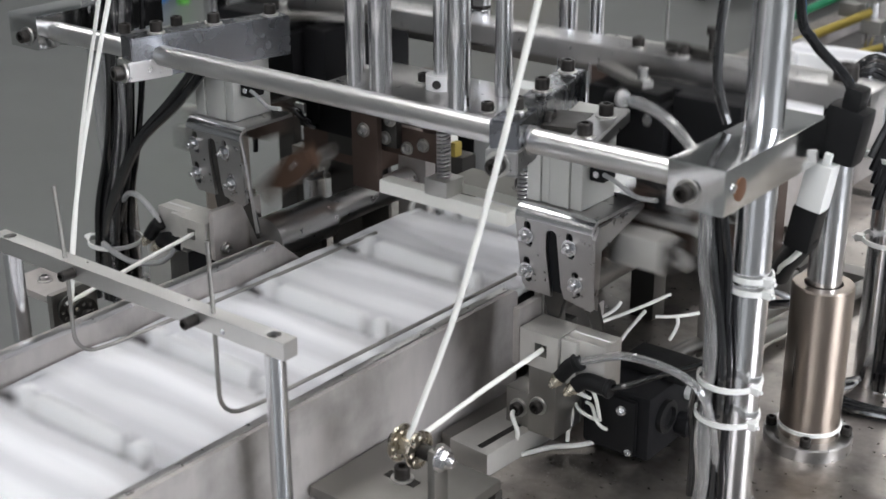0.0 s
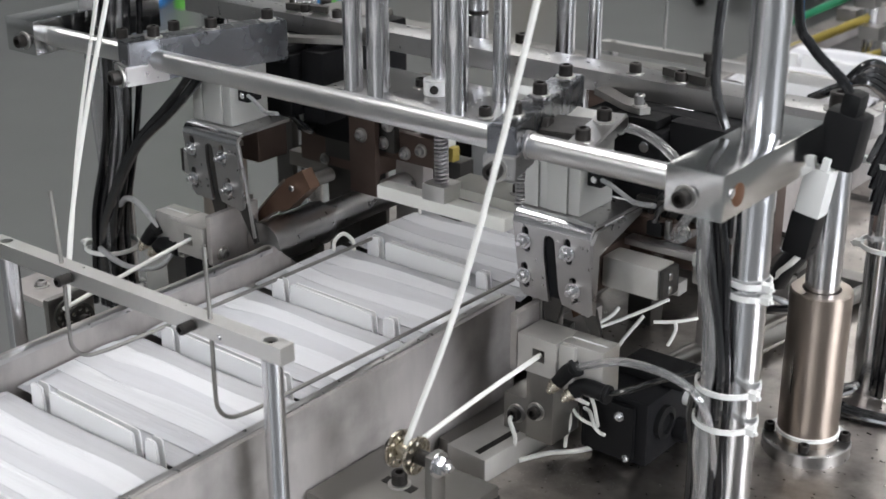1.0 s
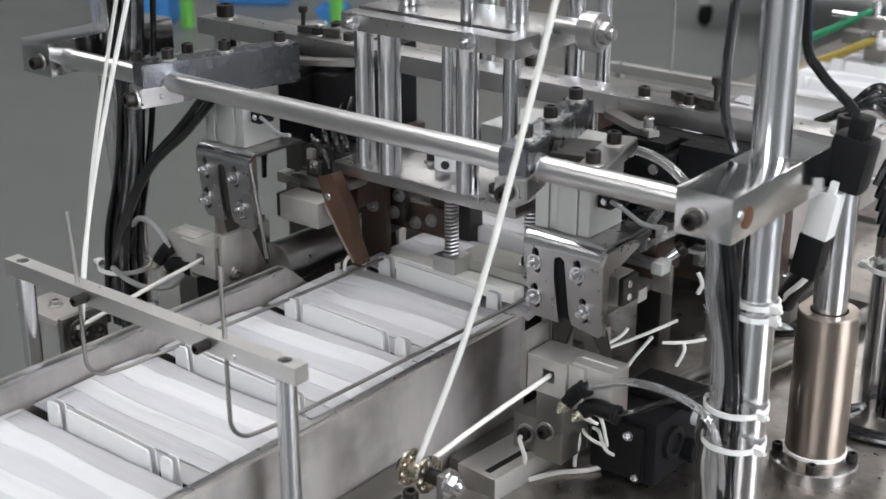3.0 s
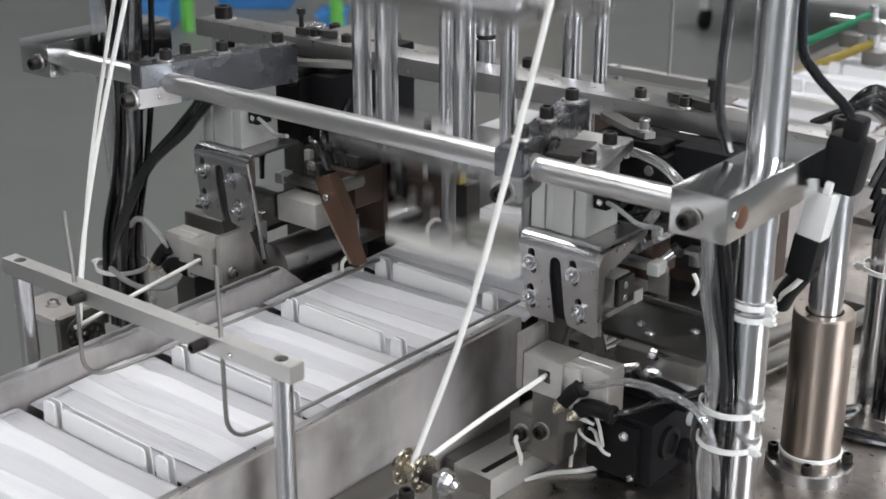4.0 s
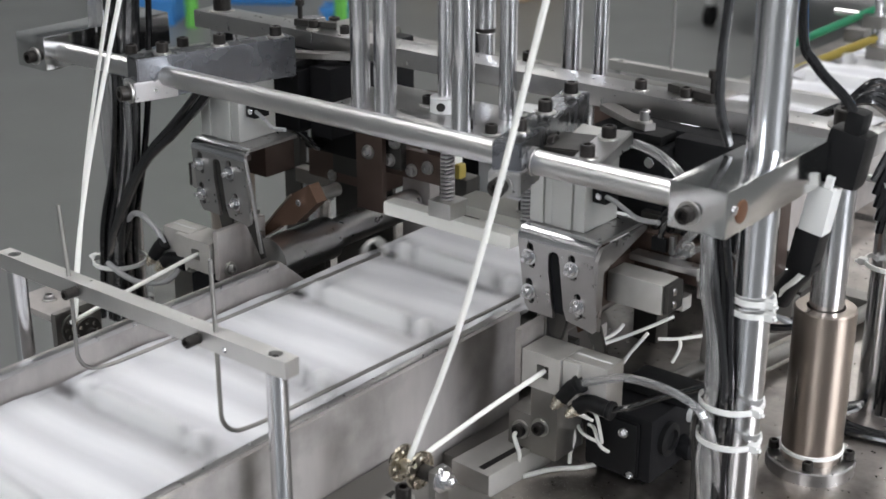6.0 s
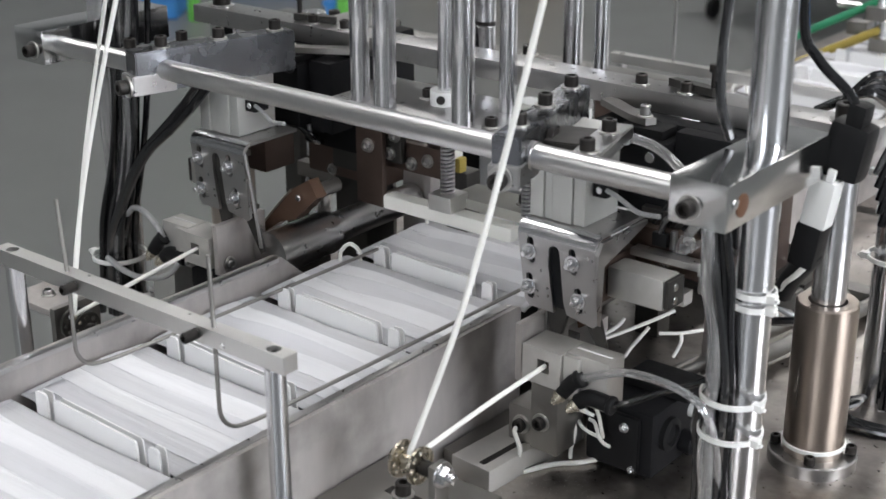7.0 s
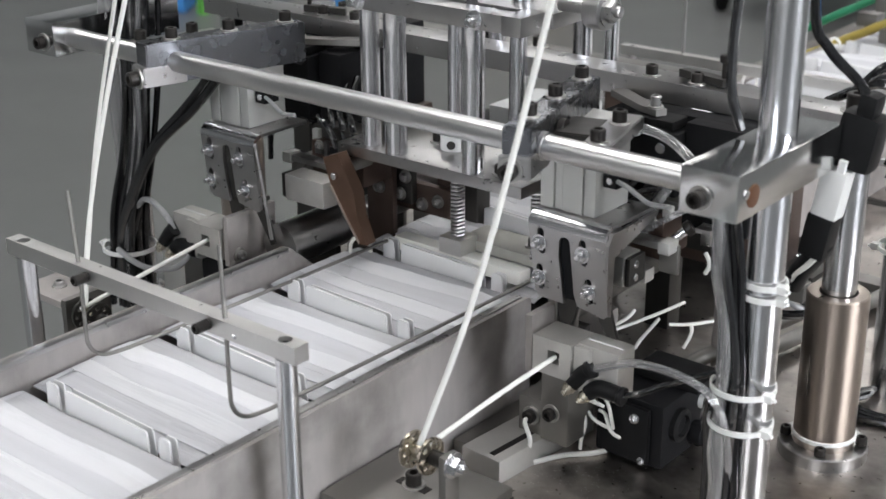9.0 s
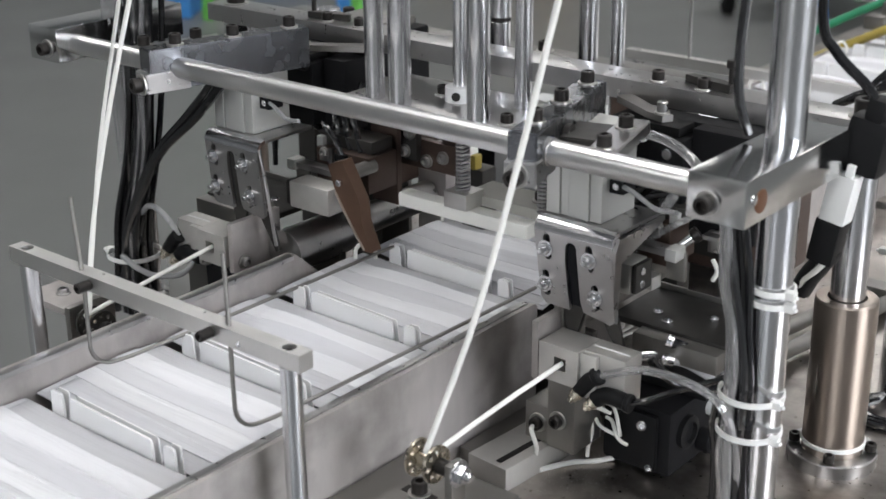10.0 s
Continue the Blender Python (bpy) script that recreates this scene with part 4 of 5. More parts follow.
# ---------------------------------------------------------------- loop arms that swing the cord over to the mask
ARMS, FINGERS = [], []
for m in (False, True):
    MIRROR[0] = m
    t = thing("ear_loop_gripper", (0.235, 0.305, 0.06), "bright pneumatic loop gripper on a brown slide", "loop gripper", "loop grippers")
    part("cylinder", box(0.2585, 0.3035, 0.2955, 0.318, 0.0400, 0.0630, 0.0022), GRIPALU, t, "bright gripper cylinder")
    part("end_cap", box(0.3038, 0.3078, 0.2965, 0.317, 0.0415, 0.0625, 0.001), DARKSTEEL, t)
    for zz in (0.047, 0.057):
        part("cap_screw", rod((0.3078, 0.304, zz), (0.3092, 0.304, zz), 0.003, 12), CHROME, t)
    part("top_rail", box(0.262, 0.318, 0.3185, 0.330, 0.0655, 0.0705, 0.0006), STEEL, t, "bright slide rail")
    part("rail_stop", box(0.3175, 0.3265, 0.3165, 0.3300, 0.0635, 0.0725, 0.0008), ALU_MATTE, t)
    part("top_clip", box(0.290, 0.303, 0.350, 0.360, 0.0822, 0.094, 0.001), STEEL, t)
    part("top_clip", box(0.306, 0.313, 0.340, 0.352, 0.080, 0.090, 0.001), ALU_MATTE, t)
    part("slide_body", box(0.250, 0.31, 0.336, 0.372, 0.050, 0.082, 0.0015), BROWN, t, "brown slide body")
    part("valve", box(0.272, 0.284, 0.3308, 0.3355, 0.0715, 0.0815, 0.001), BLACKPL, t, "small black valve")
    part("clip_plate", box(0.2865, 0.2905, 0.3308, 0.3355, 0.0715, 0.0850, 0.0006), STEEL, t)
    part("clip_plate", box(0.2935, 0.3030, 0.3325, 0.3355, 0.0720, 0.0770, 0.0006), STEEL, t)
    part("cap_block", box(0.254, 0.316, 0.345, 0.3715, 0.0822, 0.0930, 0.001), DARKSTEEL, t)
    part("hose", hose([(0.278, 0.333, 0.081), (0.282, 0.332, 0.092), (0.292, 0.334, 0.100), (0.304, 0.340, 0.103)], 0.0024, 8), CABLE, t)
    screw(t, (0.300, 0.336, 0.0785), (0, -1, 0), 0.0034, 0.004, STEEL)
    if not m:
        part("side_cheek", box(0.250, 0.2578, 0.292, 0.334, 0.036, 0.067, 0.001), BROWN, t)
    part("tag", box(0.312, 0.328, 0.328, 0.3315, 0.045, 0.068, 0.002), GREYSTEEL, t)
    for i in range(3):
        part("hose", hose([(0.266 + 0.012 * i, 0.345, 0.082), (0.275 + 0.012 * i, 0.35, 0.098), (0.288 + 0.01 * i, 0.36, 0.108), (0.295 + 0.01 * i, 0.38, 0.13)], 0.0028, 8), CABLE, t)
    if not m:
        part("angle_clip", box(0.3330, 0.3410, 0.349, 0.352, 0.0640, 0.0800, 0.0005), STEEL, t, "small bright angle clip")
        part("angle_leg", box(0.3330, 0.3450, 0.340, 0.3488, 0.0760, 0.0795, 0.0005), STEEL, t)
        part("adjuster", rod((0.312, 0.33, 0.062), (0.326, 0.34, 0.076), 0.0034), CHROME, t, "bright adjusting screw")
        part("adjuster_head", rod((0.326, 0.34, 0.076), (0.3295, 0.3425, 0.0795), 0.0056), BLACKOX, t)
        part("nose_block", box(0.2940, 0.3080, 0.318, 0.330, 0.0370, 0.0470, 0.001), GRIPALU, t)
        part("cord_end", hose([(0.34, 0.345, 0.061), (0.344, 0.345, 0.053), (0.341, 0.345, 0.045)], 0.0017, 8), CORD, t, "white cord end")
        part("air_tube", hose([(0.312, 0.335, 0.105), (0.296, 0.335, 0.08), (0.279, 0.335, 0.053)], 0.0036, 12), TUBE, t, "clear air tube")
        part("air_tube", hose([(0.327, 0.34, 0.093), (0.31, 0.335, 0.081), (0.294, 0.33, 0.069)], 0.0024, 10), TUBE, t, "thin clear air tube")
    ARMS.append((t, -1 if not m else 1))
    SHIFT[0] = 0.0 if m else 0.065
    fx, fz = (0.147, 0.066) if m else (0.155, 0.07)
    f = thing("loop_finger", (fx, 0.31, fz), "brown oxidised steel finger that swings the ear loop over", "loop finger", "loop fingers")
    part("blade", sheet([(x + fx, z + fz) for x, z in ((-0.009, 0.012), (0.008, 0.014), (0.0115, -0.010), (0.0095, -0.032), (0.0055, -0.064), (-0.0015, -0.067), (-0.0035, -0.042), (-0.0105, -0.024))],
                        [], 0.012, lambda u, v, w: (u, 0.304 + w, v)), FINGERM, f)
    # Thin bright strip drawn for the highlight down the blade's edge.
    part("wear_edge", hose([(fx + 0.0115, 0.3038, fz - 0.010), (fx + 0.0095, 0.3038, fz - 0.032), (fx + 0.0055, 0.3038, fz - 0.063)], 0.0011, 6, 4), BROWNGREY, f, "bright strip drawn as the edge highlight")
    part("stud", rod((fx + 0.001, 0.304, fz - 0.004), (fx + 0.001, 0.2995, fz - 0.004), 0.0030, 12), CHROME, f)
    part("pivot", rod((fx, 0.3165, fz), (fx, 0.345, fz), 0.006), GREYSTEEL, f)
    SHIFT[0] = 0.0
    FINGERS.append((f, -1 if not m else 1))
    MIRROR[0] = False

# slides that draw the cord across
SLIDES = []
for m in (False, True):
    MIRROR[0] = m
    t = thing("cord_slide", (0.29, 0.34, -0.02), "dark steel cord slide plate with bright screws", "slide", "cord slides")
    part("plate", box(0.235, 0.330, 0.318, 0.382, 0.0060, 0.0110, 0.001), DARKSTEEL, t)
    part("edge_strip", box(0.235, 0.330, 0.3825, 0.3850, 0.0060, 0.0150, 0.0006), GREYSTEEL, t)
    part("front_block", box(0.262, 0.330, 0.304, 0.3176, -0.006, 0.009, 0.0015), GREYSTEEL, t)
    for q in ((0.262, 0.338), (0.300, 0.352), (0.312, 0.362), (0.276, 0.328)):
        screw(t, (*q, 0.0110), (0, 0, 1), 0.004, 0.003, CHROME, washer=False)
    part("push_rod", rod((0.285, 0.312, -0.004), (0.265, 0.285, -0.004), 0.004), CHROME, t)
    part("hose", hose([(0.272, 0.31, 0.0), (0.285, 0.302, -0.012), (0.31, 0.305, -0.02), (0.34, 0.33, -0.02)], 0.004, 8), CABLE, t)
    if not m:
        part("fitting", rod((0.2893, 0.305, 0.01), (0.2942, 0.3068, 0.0082), 0.0046), CHROME, t, "bright air fitting")
        part("hose", hose([(0.292, 0.306, 0.009), (0.303, 0.31, 0.005), (0.319, 0.315, -0.004), (0.331, 0.33, -0.02)], 0.0042, 10), CABLE, t)
        part("fitting", rod((0.2927, 0.2975, -0.0008), (0.2968, 0.302, -0.003), 0.0046), CHROME, t, "bright air fitting")
        part("hose", hose([(0.295, 0.3, -0.002), (0.304, 0.31, -0.007), (0.319, 0.315, -0.014), (0.332, 0.33, -0.026)], 0.0026, 10), GREYTUBE, t)
    SLIDES.append(t)
    MIRROR[0] = False

# ---------------------------------------------------------------- rollers beside the weld station
for m in (False, True):
    MIRROR[0] = m
    t = thing("support_roller", (0.19, 0.34, -0.03), "turned steel support roller beside the conveyor", "roller", "support rollers")
    part("shaft", rod((0.192, 0.3525 if m else 0.325, -0.003), (0.192, 0.468, -0.003), 0.0135, 28), STEEL if m else GREYSTEEL, t)
    if m:
        part("drum", lathe([(0.013, 0), (0.0195, 0.0006), (0.0195, 0.071), (0.0185, 0.072), (0.012, 0.072)], (0.192, 0.280, -0.004), (0, 1, 0), 36), STEEL, t, "larger drum")
    part("bearing_block", box(0.172, 0.206, 0.47, 0.485, T_TOP, 0.02, 0.001) if m else box(0.176, 0.206, 0.372, 0.384, T_TOP, -0.0205, 0.001), PLATE, t)
    part("bearing_block", box(0.176, 0.2105, 0.331, 0.338, T_TOP, -0.017, 0.001), DARKSTEEL, t)
    MIRROR[0] = False

# ---------------------------------------------------------------- cords
single("elastic_cord", hose([(0.330, 0.155, 0.42), (0.300, 0.150, 0.279), (0.2645, 0.128, 0.10), (0.2335, 0.1085, -0.0125)], 0.0020, 10, 4), CORD,
       "white elastic cord running down to a pulley", "cord", "elastic cords")
single("elastic_cord", hose([(-0.005, 0.160, 0.42), (-0.0762, 0.150, 0.232), (-0.1065, 0.136, 0.117), (-0.1125, 0.120, 0.04), (-0.109, 0.110, -0.010)], 0.0019, 10, 4), CORD,
       "white elastic cord running down to a pulley", "cord", "elastic cords")
single("elastic_cord", hose([(-0.030, 0.160, 0.42), (-0.090, 0.152, 0.232), (-0.1155, 0.140, 0.117), (-0.1155, 0.124, 0.04), (-0.110, 0.110, -0.008)], 0.0015, 10, 4), CORD,
       "thin white elastic cord beside the first", "cord", "elastic cords")
for m in (False, True):
    MIRROR[0] = m
    single("elastic_cord", hose([(0.237, 0.107, -0.014), (0.2395, 0.18, -0.0055), (0.2425, 0.2445, 0.0005)], 0.0018, 10, 4), CORD,
           "white elastic cord running from pulley to gripper", "cord", "elastic cords")
    MIRROR[0] = False
# loose ends and cut cords round the right gripper and the weld station
rnd = random.Random(5)
for i in range(5):
    c = Vector((0.238 + 0.004 * i, 0.290 + 0.002 * (i % 3), -0.056 - 0.005 * i))
    w0, sp, rr = rnd.uniform(-0.6, 0.9), rnd.uniform(1.6, 3.2), rnd.uniform(0.009, 0.017)
    pts = [c + Vector((rr * math.cos(w0 + sp * k / 5) * 1.1, -0.006 * math.sin(k), 0.55 * rr * math.sin(w0 + sp * k / 5) + 0.0015 * k)) for k in range(6)]
    single("cord_offcut", hose(pts, 0.0014, 8, 5), CORD, "limp white cord end under the gripper", "cord end", "cord ends")
single("cord_offcut", hose([(0.2385, 0.288, -0.056), (0.2425, 0.286, -0.070), (0.2400, 0.285, -0.083), (0.2395, 0.285, -0.092)], 0.0016, 8, 6), CORD, "limp white cord end under the gripper", "cord end", "cord ends")
single("cord_offcut", hose([(0.2179, 0.2549, T_TOP + 0.0022), (0.2297, 0.2781, T_TOP + 0.0022), (0.243, 0.292, T_TOP + 0.0022), (0.2511, 0.3028, T_TOP + 0.003)], 0.0020, 8, 6), CORD,
       "white cord offcut lying on the steel table", "cord end", "cord ends")
single("cord_offcut", hose([(0.2085, 0.258, -0.066), (0.2135, 0.25, -0.0645), (0.2185, 0.2495, -0.075), (0.2165, 0.252, -0.084)], 0.0017, 8, 6), CORD,
       "short white cord loop over a screw", "cord end", "cord ends")
for pts in (((0.2345, 0.320, -0.0110), (0.2450, 0.342, -0.0080), (0.2590, 0.363, -0.0015), (0.268, 0.378, 0.0035)),
            ((0.2381, 0.325, -0.0060), (0.2430, 0.331, -0.0025), (0.2460, 0.336, 0.0010), (0.2465, 0.341, 0.0038)),
            ((0.2546, 0.330, -0.0215), (0.2580, 0.333, -0.0140), (0.2640, 0.337, -0.0040), (0.2680, 0.341, 0.0030)),
            ((0.2765, 0.341, 0.0005), (0.2850, 0.346, 0.0010), (0.294, 0.353, 0.0020), (0.3020, 0.361, 0.0035)),
            ((0.2900, 0.349, 0.0015), (0.2905, 0.350, -0.0040), (0.2885, 0.350, -0.0110), (0.2850, 0.349, -0.0190))):
    single("cord_offcut", hose(pts, 0.0014, 8, 6), CORD, "cut white ear-loop cord hanging at the weld station", "cord end", "cord ends")

# ---------------------------------------------------------------- motor box and air lines on the right
SHIFT[0] = 0.006
t = thing("stepper_motor", (0.27, 0.35, T_TOP), "black square stepper motor lying on the table", "motor")
hs = part("housing", box(0.2345, 0.290, 0.306, 0.376, T_TOP, -0.0480, 0.004), BLACKANO, t)
part("front_cap", box(0.2365, 0.281, 0.3005, 0.3058, T_TOP + 0.003, -0.0515, 0.004), BLACKPL, t)
part("side_cap", lathe([(0.013, 0), (0.013, 0.004), (0.0085, 0.005), (0.008, 0.002), (0.001, 0.002)], (0.290, 0.328, -0.070), (1, 0, 0), 24), BLACKPL, t)
part("bolt", lathe([(0.0038, 0), (0.0038, 0.003), (0.0024, 0.0040), (0.0018, 0.0022), (0.0005, 0.0022)], (0.270, 0.3003, -0.060), (0.3, -1, 0.2), 14), CHROME, hs, "bright screw")
part("bolt", lathe([(0.0030, 0), (0.0030, 0.002), (0.002, 0.003), (0.0005, 0.0015)], (0.277, 0.3003, -0.093), (0.2, -1, 0.1), 14), CHROME, hs, "bright screw")
part("cap", lathe([(0.006, 0), (0.006, 0.008), (0.004, 0.010)], (0.290, 0.362, -0.064), (1, 0, 0), 16), TIE, t, "white cap")
part("top_cover", box(0.243, 0.300, 0.338, 0.374, -0.0478, -0.040, 0.003), BLACKPL, t)
part("boss", lathe([(0.009, 0), (0.009, 0.010), (0.007, 0.012), (0.002, 0.012)], (0.290, 0.352, -0.086), (1, 0, 0), 20), BLACKANO, t)
SHIFT[0] = 0.0


def bundle(name, label, lines, r, material, ties, parent_base, tie_r=0.011):
    t = thing(name, parent_base, label, "cables", "cable bundles")
    for i, (pts, rr, mm) in enumerate(lines):
        part("tube" if mm is TUBE else "cable", hose(pts, rr, 8, 6), mm, t)
    for c, rr, tail in ties:
        tie_band(t, c, rr, tail=tail)
    return t


def drop(dx, dy, sway, seed, z0=0.150, z1=-0.098, spread=0.004):
    rn = random.Random(seed)
    pts = []
    for k in range(9):
        f = k / 8
        z = z0 + (z1 - z0) * f
        bx = 0.350 + 0.016 * min(1, f * 2.0) - 0.004 * max(0, f - 0.6)
        pts.append((bx + dx + spread * rn.uniform(-1, 1) * sway, 0.264 + dy + spread * rn.uniform(-1, 1) * sway, z))
    return pts


lines = []
for i, (dx, dy, rr, mm) in enumerate(((-0.0035, -0.004, 0.0032, TUBE), (0.0015, -0.006, 0.0032, TUBE), (0.006, -0.004, 0.0030, CABLE), (0.0055, 0.002, 0.0032, CABLE),
                                      (-0.001, 0.003, 0.0032, CABLE), (0.0105, 0.0, 0.0028, CABLE))):
    lines.append((drop(dx, dy, 0.5, 20 + i), rr, mm))
lines.append(([(0.3555, 0.262, 0.45), (0.3565, 0.262, 0.30), (0.3535, 0.262, 0.235), (0.354, 0.264, 0.205), (0.3585, 0.27, 0.182)], 0.0032, CABLE))
for i in range(4):
    lines.append(([(0.364 - 0.004 * i, 0.268, 0.0), (0.358 - 0.004 * i, 0.275, -0.025), (0.3555 - 0.003 * i, 0.28, -0.055), (0.356 - 0.004 * i, 0.285, -0.098)], 0.0032, CABLE))
bundle("cable_bundle", "black cables and clear air tubes tied to the post", lines, 0, None,
       [((0.379, 0.2795, 0.082), 0.0132, (1, -0.35)), ((0.379, 0.2795, 0.0735), 0.0132, (1, -0.35)), ((0.3725, 0.2735, 0.0085), 0.0205, (1, -0.3)), ((0.3725, 0.2735, -0.0175), 0.0205, (1, -0.3))],
       (0.366, 0.264, T_TOP))
bundle("air_line", "clear air tube from the gripper to the post", [
    ([(0.2715, 0.2462, -0.001), (0.2850, 0.245, 0.006), (0.3050, 0.245, 0.0145), (0.3250, 0.245, 0.0170), (0.3475, 0.246, 0.0148), (0.3630, 0.250, 0.0050), (0.3700, 0.256, -0.016), (0.3720, 0.262, -0.05), (0.3710, 0.265, -0.098)], 0.0029, TUBE),
    ([(0.2965, 0.2462, -0.0135), (0.310, 0.25, -0.008), (0.3226, 0.26, -0.002), (0.340, 0.268, 0.006), (0.352, 0.275, 0.012), (0.358, 0.285, 0.02)], 0.0022, CABLE)], 0, None, [], (0.32, 0.25, T_TOP))

# left bundle with two ties on the far post
lines = []
rn = random.Random(9)
for i in range(19):
    ox, oy = rn.uniform(-0.018, 0.018), rn.uniform(-0.012, 0.006)
    pts = [(-0.196 + ox * 1.2, 0.262 + oy, 0.42), (-0.202 + ox * 1.2, 0.262 + oy, 0.24), (-0.210 + ox, 0.262 + oy, 0.13), (-0.220 + ox, 0.262 + oy * 0.8, 0.06),
           (-0.236 + ox * 0.9, 0.260 + oy, 0.0), (-0.244 + ox * 0.8, 0.260 + oy, -0.042), (-0.246 + ox * 1.3, 0.262 + oy * 1.5, -0.098)]
    pts = [(x + rn.uniform(-0.003, 0.003), y + rn.uniform(-0.003, 0.003), z) for x, y, z in pts]
    lines.append((pts, 0.0028, CABLE if i % 6 else TUBE))
for i in range(2):
    lines.append(([(-0.10 - 0.012 * i, 0.262, 0.15), (-0.140 - 0.01 * i, 0.258, 0.108), (-0.185 - 0.004 * i, 0.252, 0.068), (-0.215 - 0.004 * i, 0.248, 0.02), (-0.238, 0.246, -0.03), (-0.245, 0.25, -0.098)], 0.0038, CABLE))
for i in range(3):
    lines.append(([(-0.262 + 0.006 * i, 0.264, 0.42), (-0.258 + 0.006 * i, 0.262, 0.24), (-0.252 + 0.005 * i, 0.260, 0.10), (-0.25 + 0.005 * i, 0.262, 0.03)], 0.0032, TUBE))
bundle("cable_bundle", "thick bundle of black cables tied to the far post", lines, 0, None, [((-0.243, 0.259, -0.040), 0.0235, (-1, -0.4))], (-0.247, 0.262, T_TOP))
bundle("air_line", "grey air tubes from the gripper to the post", [
    ([(-0.1625, 0.2462, -0.001), (-0.170, 0.245, 0.010), (-0.186, 0.246, 0.018), (-0.205, 0.25, 0.016), (-0.222, 0.255, 0.004)], 0.0026, GREYTUBE),
    ([(-0.138, 0.2462, -0.0135), (-0.150, 0.236, -0.030), (-0.180, 0.232, -0.038), (-0.21, 0.236, -0.04), (-0.236, 0.24, -0.036)], 0.0026, GREYTUBE)], 0, None, [], (-0.19, 0.25, T_TOP))

# sensor plug with its lead on the clamp
t = thing("cable_plug", (0.392, 0.335, 0.179), "black cable clamp with a white plug on the post clamp", "plug")
part("lead", hose([(0.368, 0.33, 0.36), (0.3725, 0.33, 0.25), (0.384, 0.33, 0.225), (0.405, 0.334, 0.205), (0.411, 0.338, 0.190)], 0.0034, 10), CABLE, t)
def leaned(bm, deg):
    bmesh.ops.rotate(bm, verts=bm.verts[:], cent=(0.405, 0.335, 0.165), matrix=Matrix.Rotation(radians(deg), 3, "Y"))
    return bm


part("clip", leaned(box(0.3925, 0.4195, 0.3305, 0.352, 0.148, 0.186, 0.006), 9), BLACKPL, t, "black plastic clip")
part("clip_neck", leaned(box(0.401, 0.414, 0.331, 0.347, 0.184, 0.200, 0.005), 9), BLACKPL, t)
# Black bar added for the clip's dark reflection at the clamp.
part("clip_strap", box(0.372, 0.396, 0.3302, 0.338, 0.152, 0.168, 0.003), BLACKPL, t)
part("plug_body", leaned(box(0.3920, 0.4095, 0.324, 0.339, 0.1145, 0.1478, 0.0018), 9), TIE, t, "white plug")
part("plug_tab", leaned(box(0.4020, 0.4070, 0.3242, 0.3284, 0.1478, 0.156, 0.0008), 9), TIE, t)
part("socket", leaned(box(0.3900, 0.4080, 0.325, 0.342, 0.084, 0.1141, 0.002), 9), BLACKPL, t, "black socket")

part("socket_tail", hose([(0.391, 0.334, 0.095), (0.384, 0.336, 0.082), (0.375, 0.34, 0.069), (0.368, 0.345, 0.056)], 0.0075, 12), BLACKPL, t, "black cable boot")
part("tape_end", hose([(0.394, 0.328, 0.092), (0.384, 0.33, 0.079), (0.375, 0.334, 0.069), (0.371, 0.337, 0.062)], 0.0022, 8), CORD, t, "frayed white tape")

# rear cable loops over the right rail
lines = []
for i in range(5):
    lines.append(([(0.372 - 0.002 * i, 0.50, 0.06 + 0.01 * i), (0.378, 0.51, 0.13 + 0.006 * i), (0.37, 0.47, 0.168 + 0.004 * i), (0.35, 0.46, 0.165), (0.325, 0.47, 0.15)], 0.0033, CABLE))
for i in range(3):
    lines.append(([(0.384 + 0.004 * i, 0.512, 0.12), (0.386 + 0.004 * i, 0.512, 0.05), (0.387 + 0.004 * i, 0.512, 0.0), (0.384 + 0.005 * i, 0.515, -0.098)], 0.0032, TUBE if i == 2 else CABLE))
for i in range(3):
    lines.append(([(0.37, 0.515 - 0.006 * i, -0.092), (0.36, 0.50 - 0.01 * i, -0.094), (0.375, 0.48 - 0.006 * i, -0.096), (0.44, 0.49 - 0.004 * i, -0.0965)], 0.003, CABLE))
bundle("cable_bundle", "black cables looped round the rear post", lines, 0, None,
       [((0.378, 0.522, 0.03), 0.0205, (-1, -0.5)), ((0.378, 0.522, 0.098), 0.0205, (-1, -0.5))], (0.375, 0.515, T_TOP))

# lint that has settled round the gripper
bm = bmesh.new()
rl = random.Random(31)
for i in range(240):
    x, y = 0.238 + rl.gauss(0, 0.020), 0.270 + rl.gauss(0, 0.020)
    a, s = rl.uniform(0, 6.28), rl.uniform(0.0002, 0.0007)
    vs = [bm.verts.new((x + s * math.cos(a + k * 1.57) * rl.uniform(0.3, 1), y + s * math.sin(a + k * 1.57) * rl.uniform(0.3, 1), T_TOP + 0.0006 + (0.0003 if k % 2 else 0))) for k in range(4)]
    bm.faces.new(vs)
single("lint", bm, CORD, "fine white lint scattered on the steel table", "lint", kind="stuff")
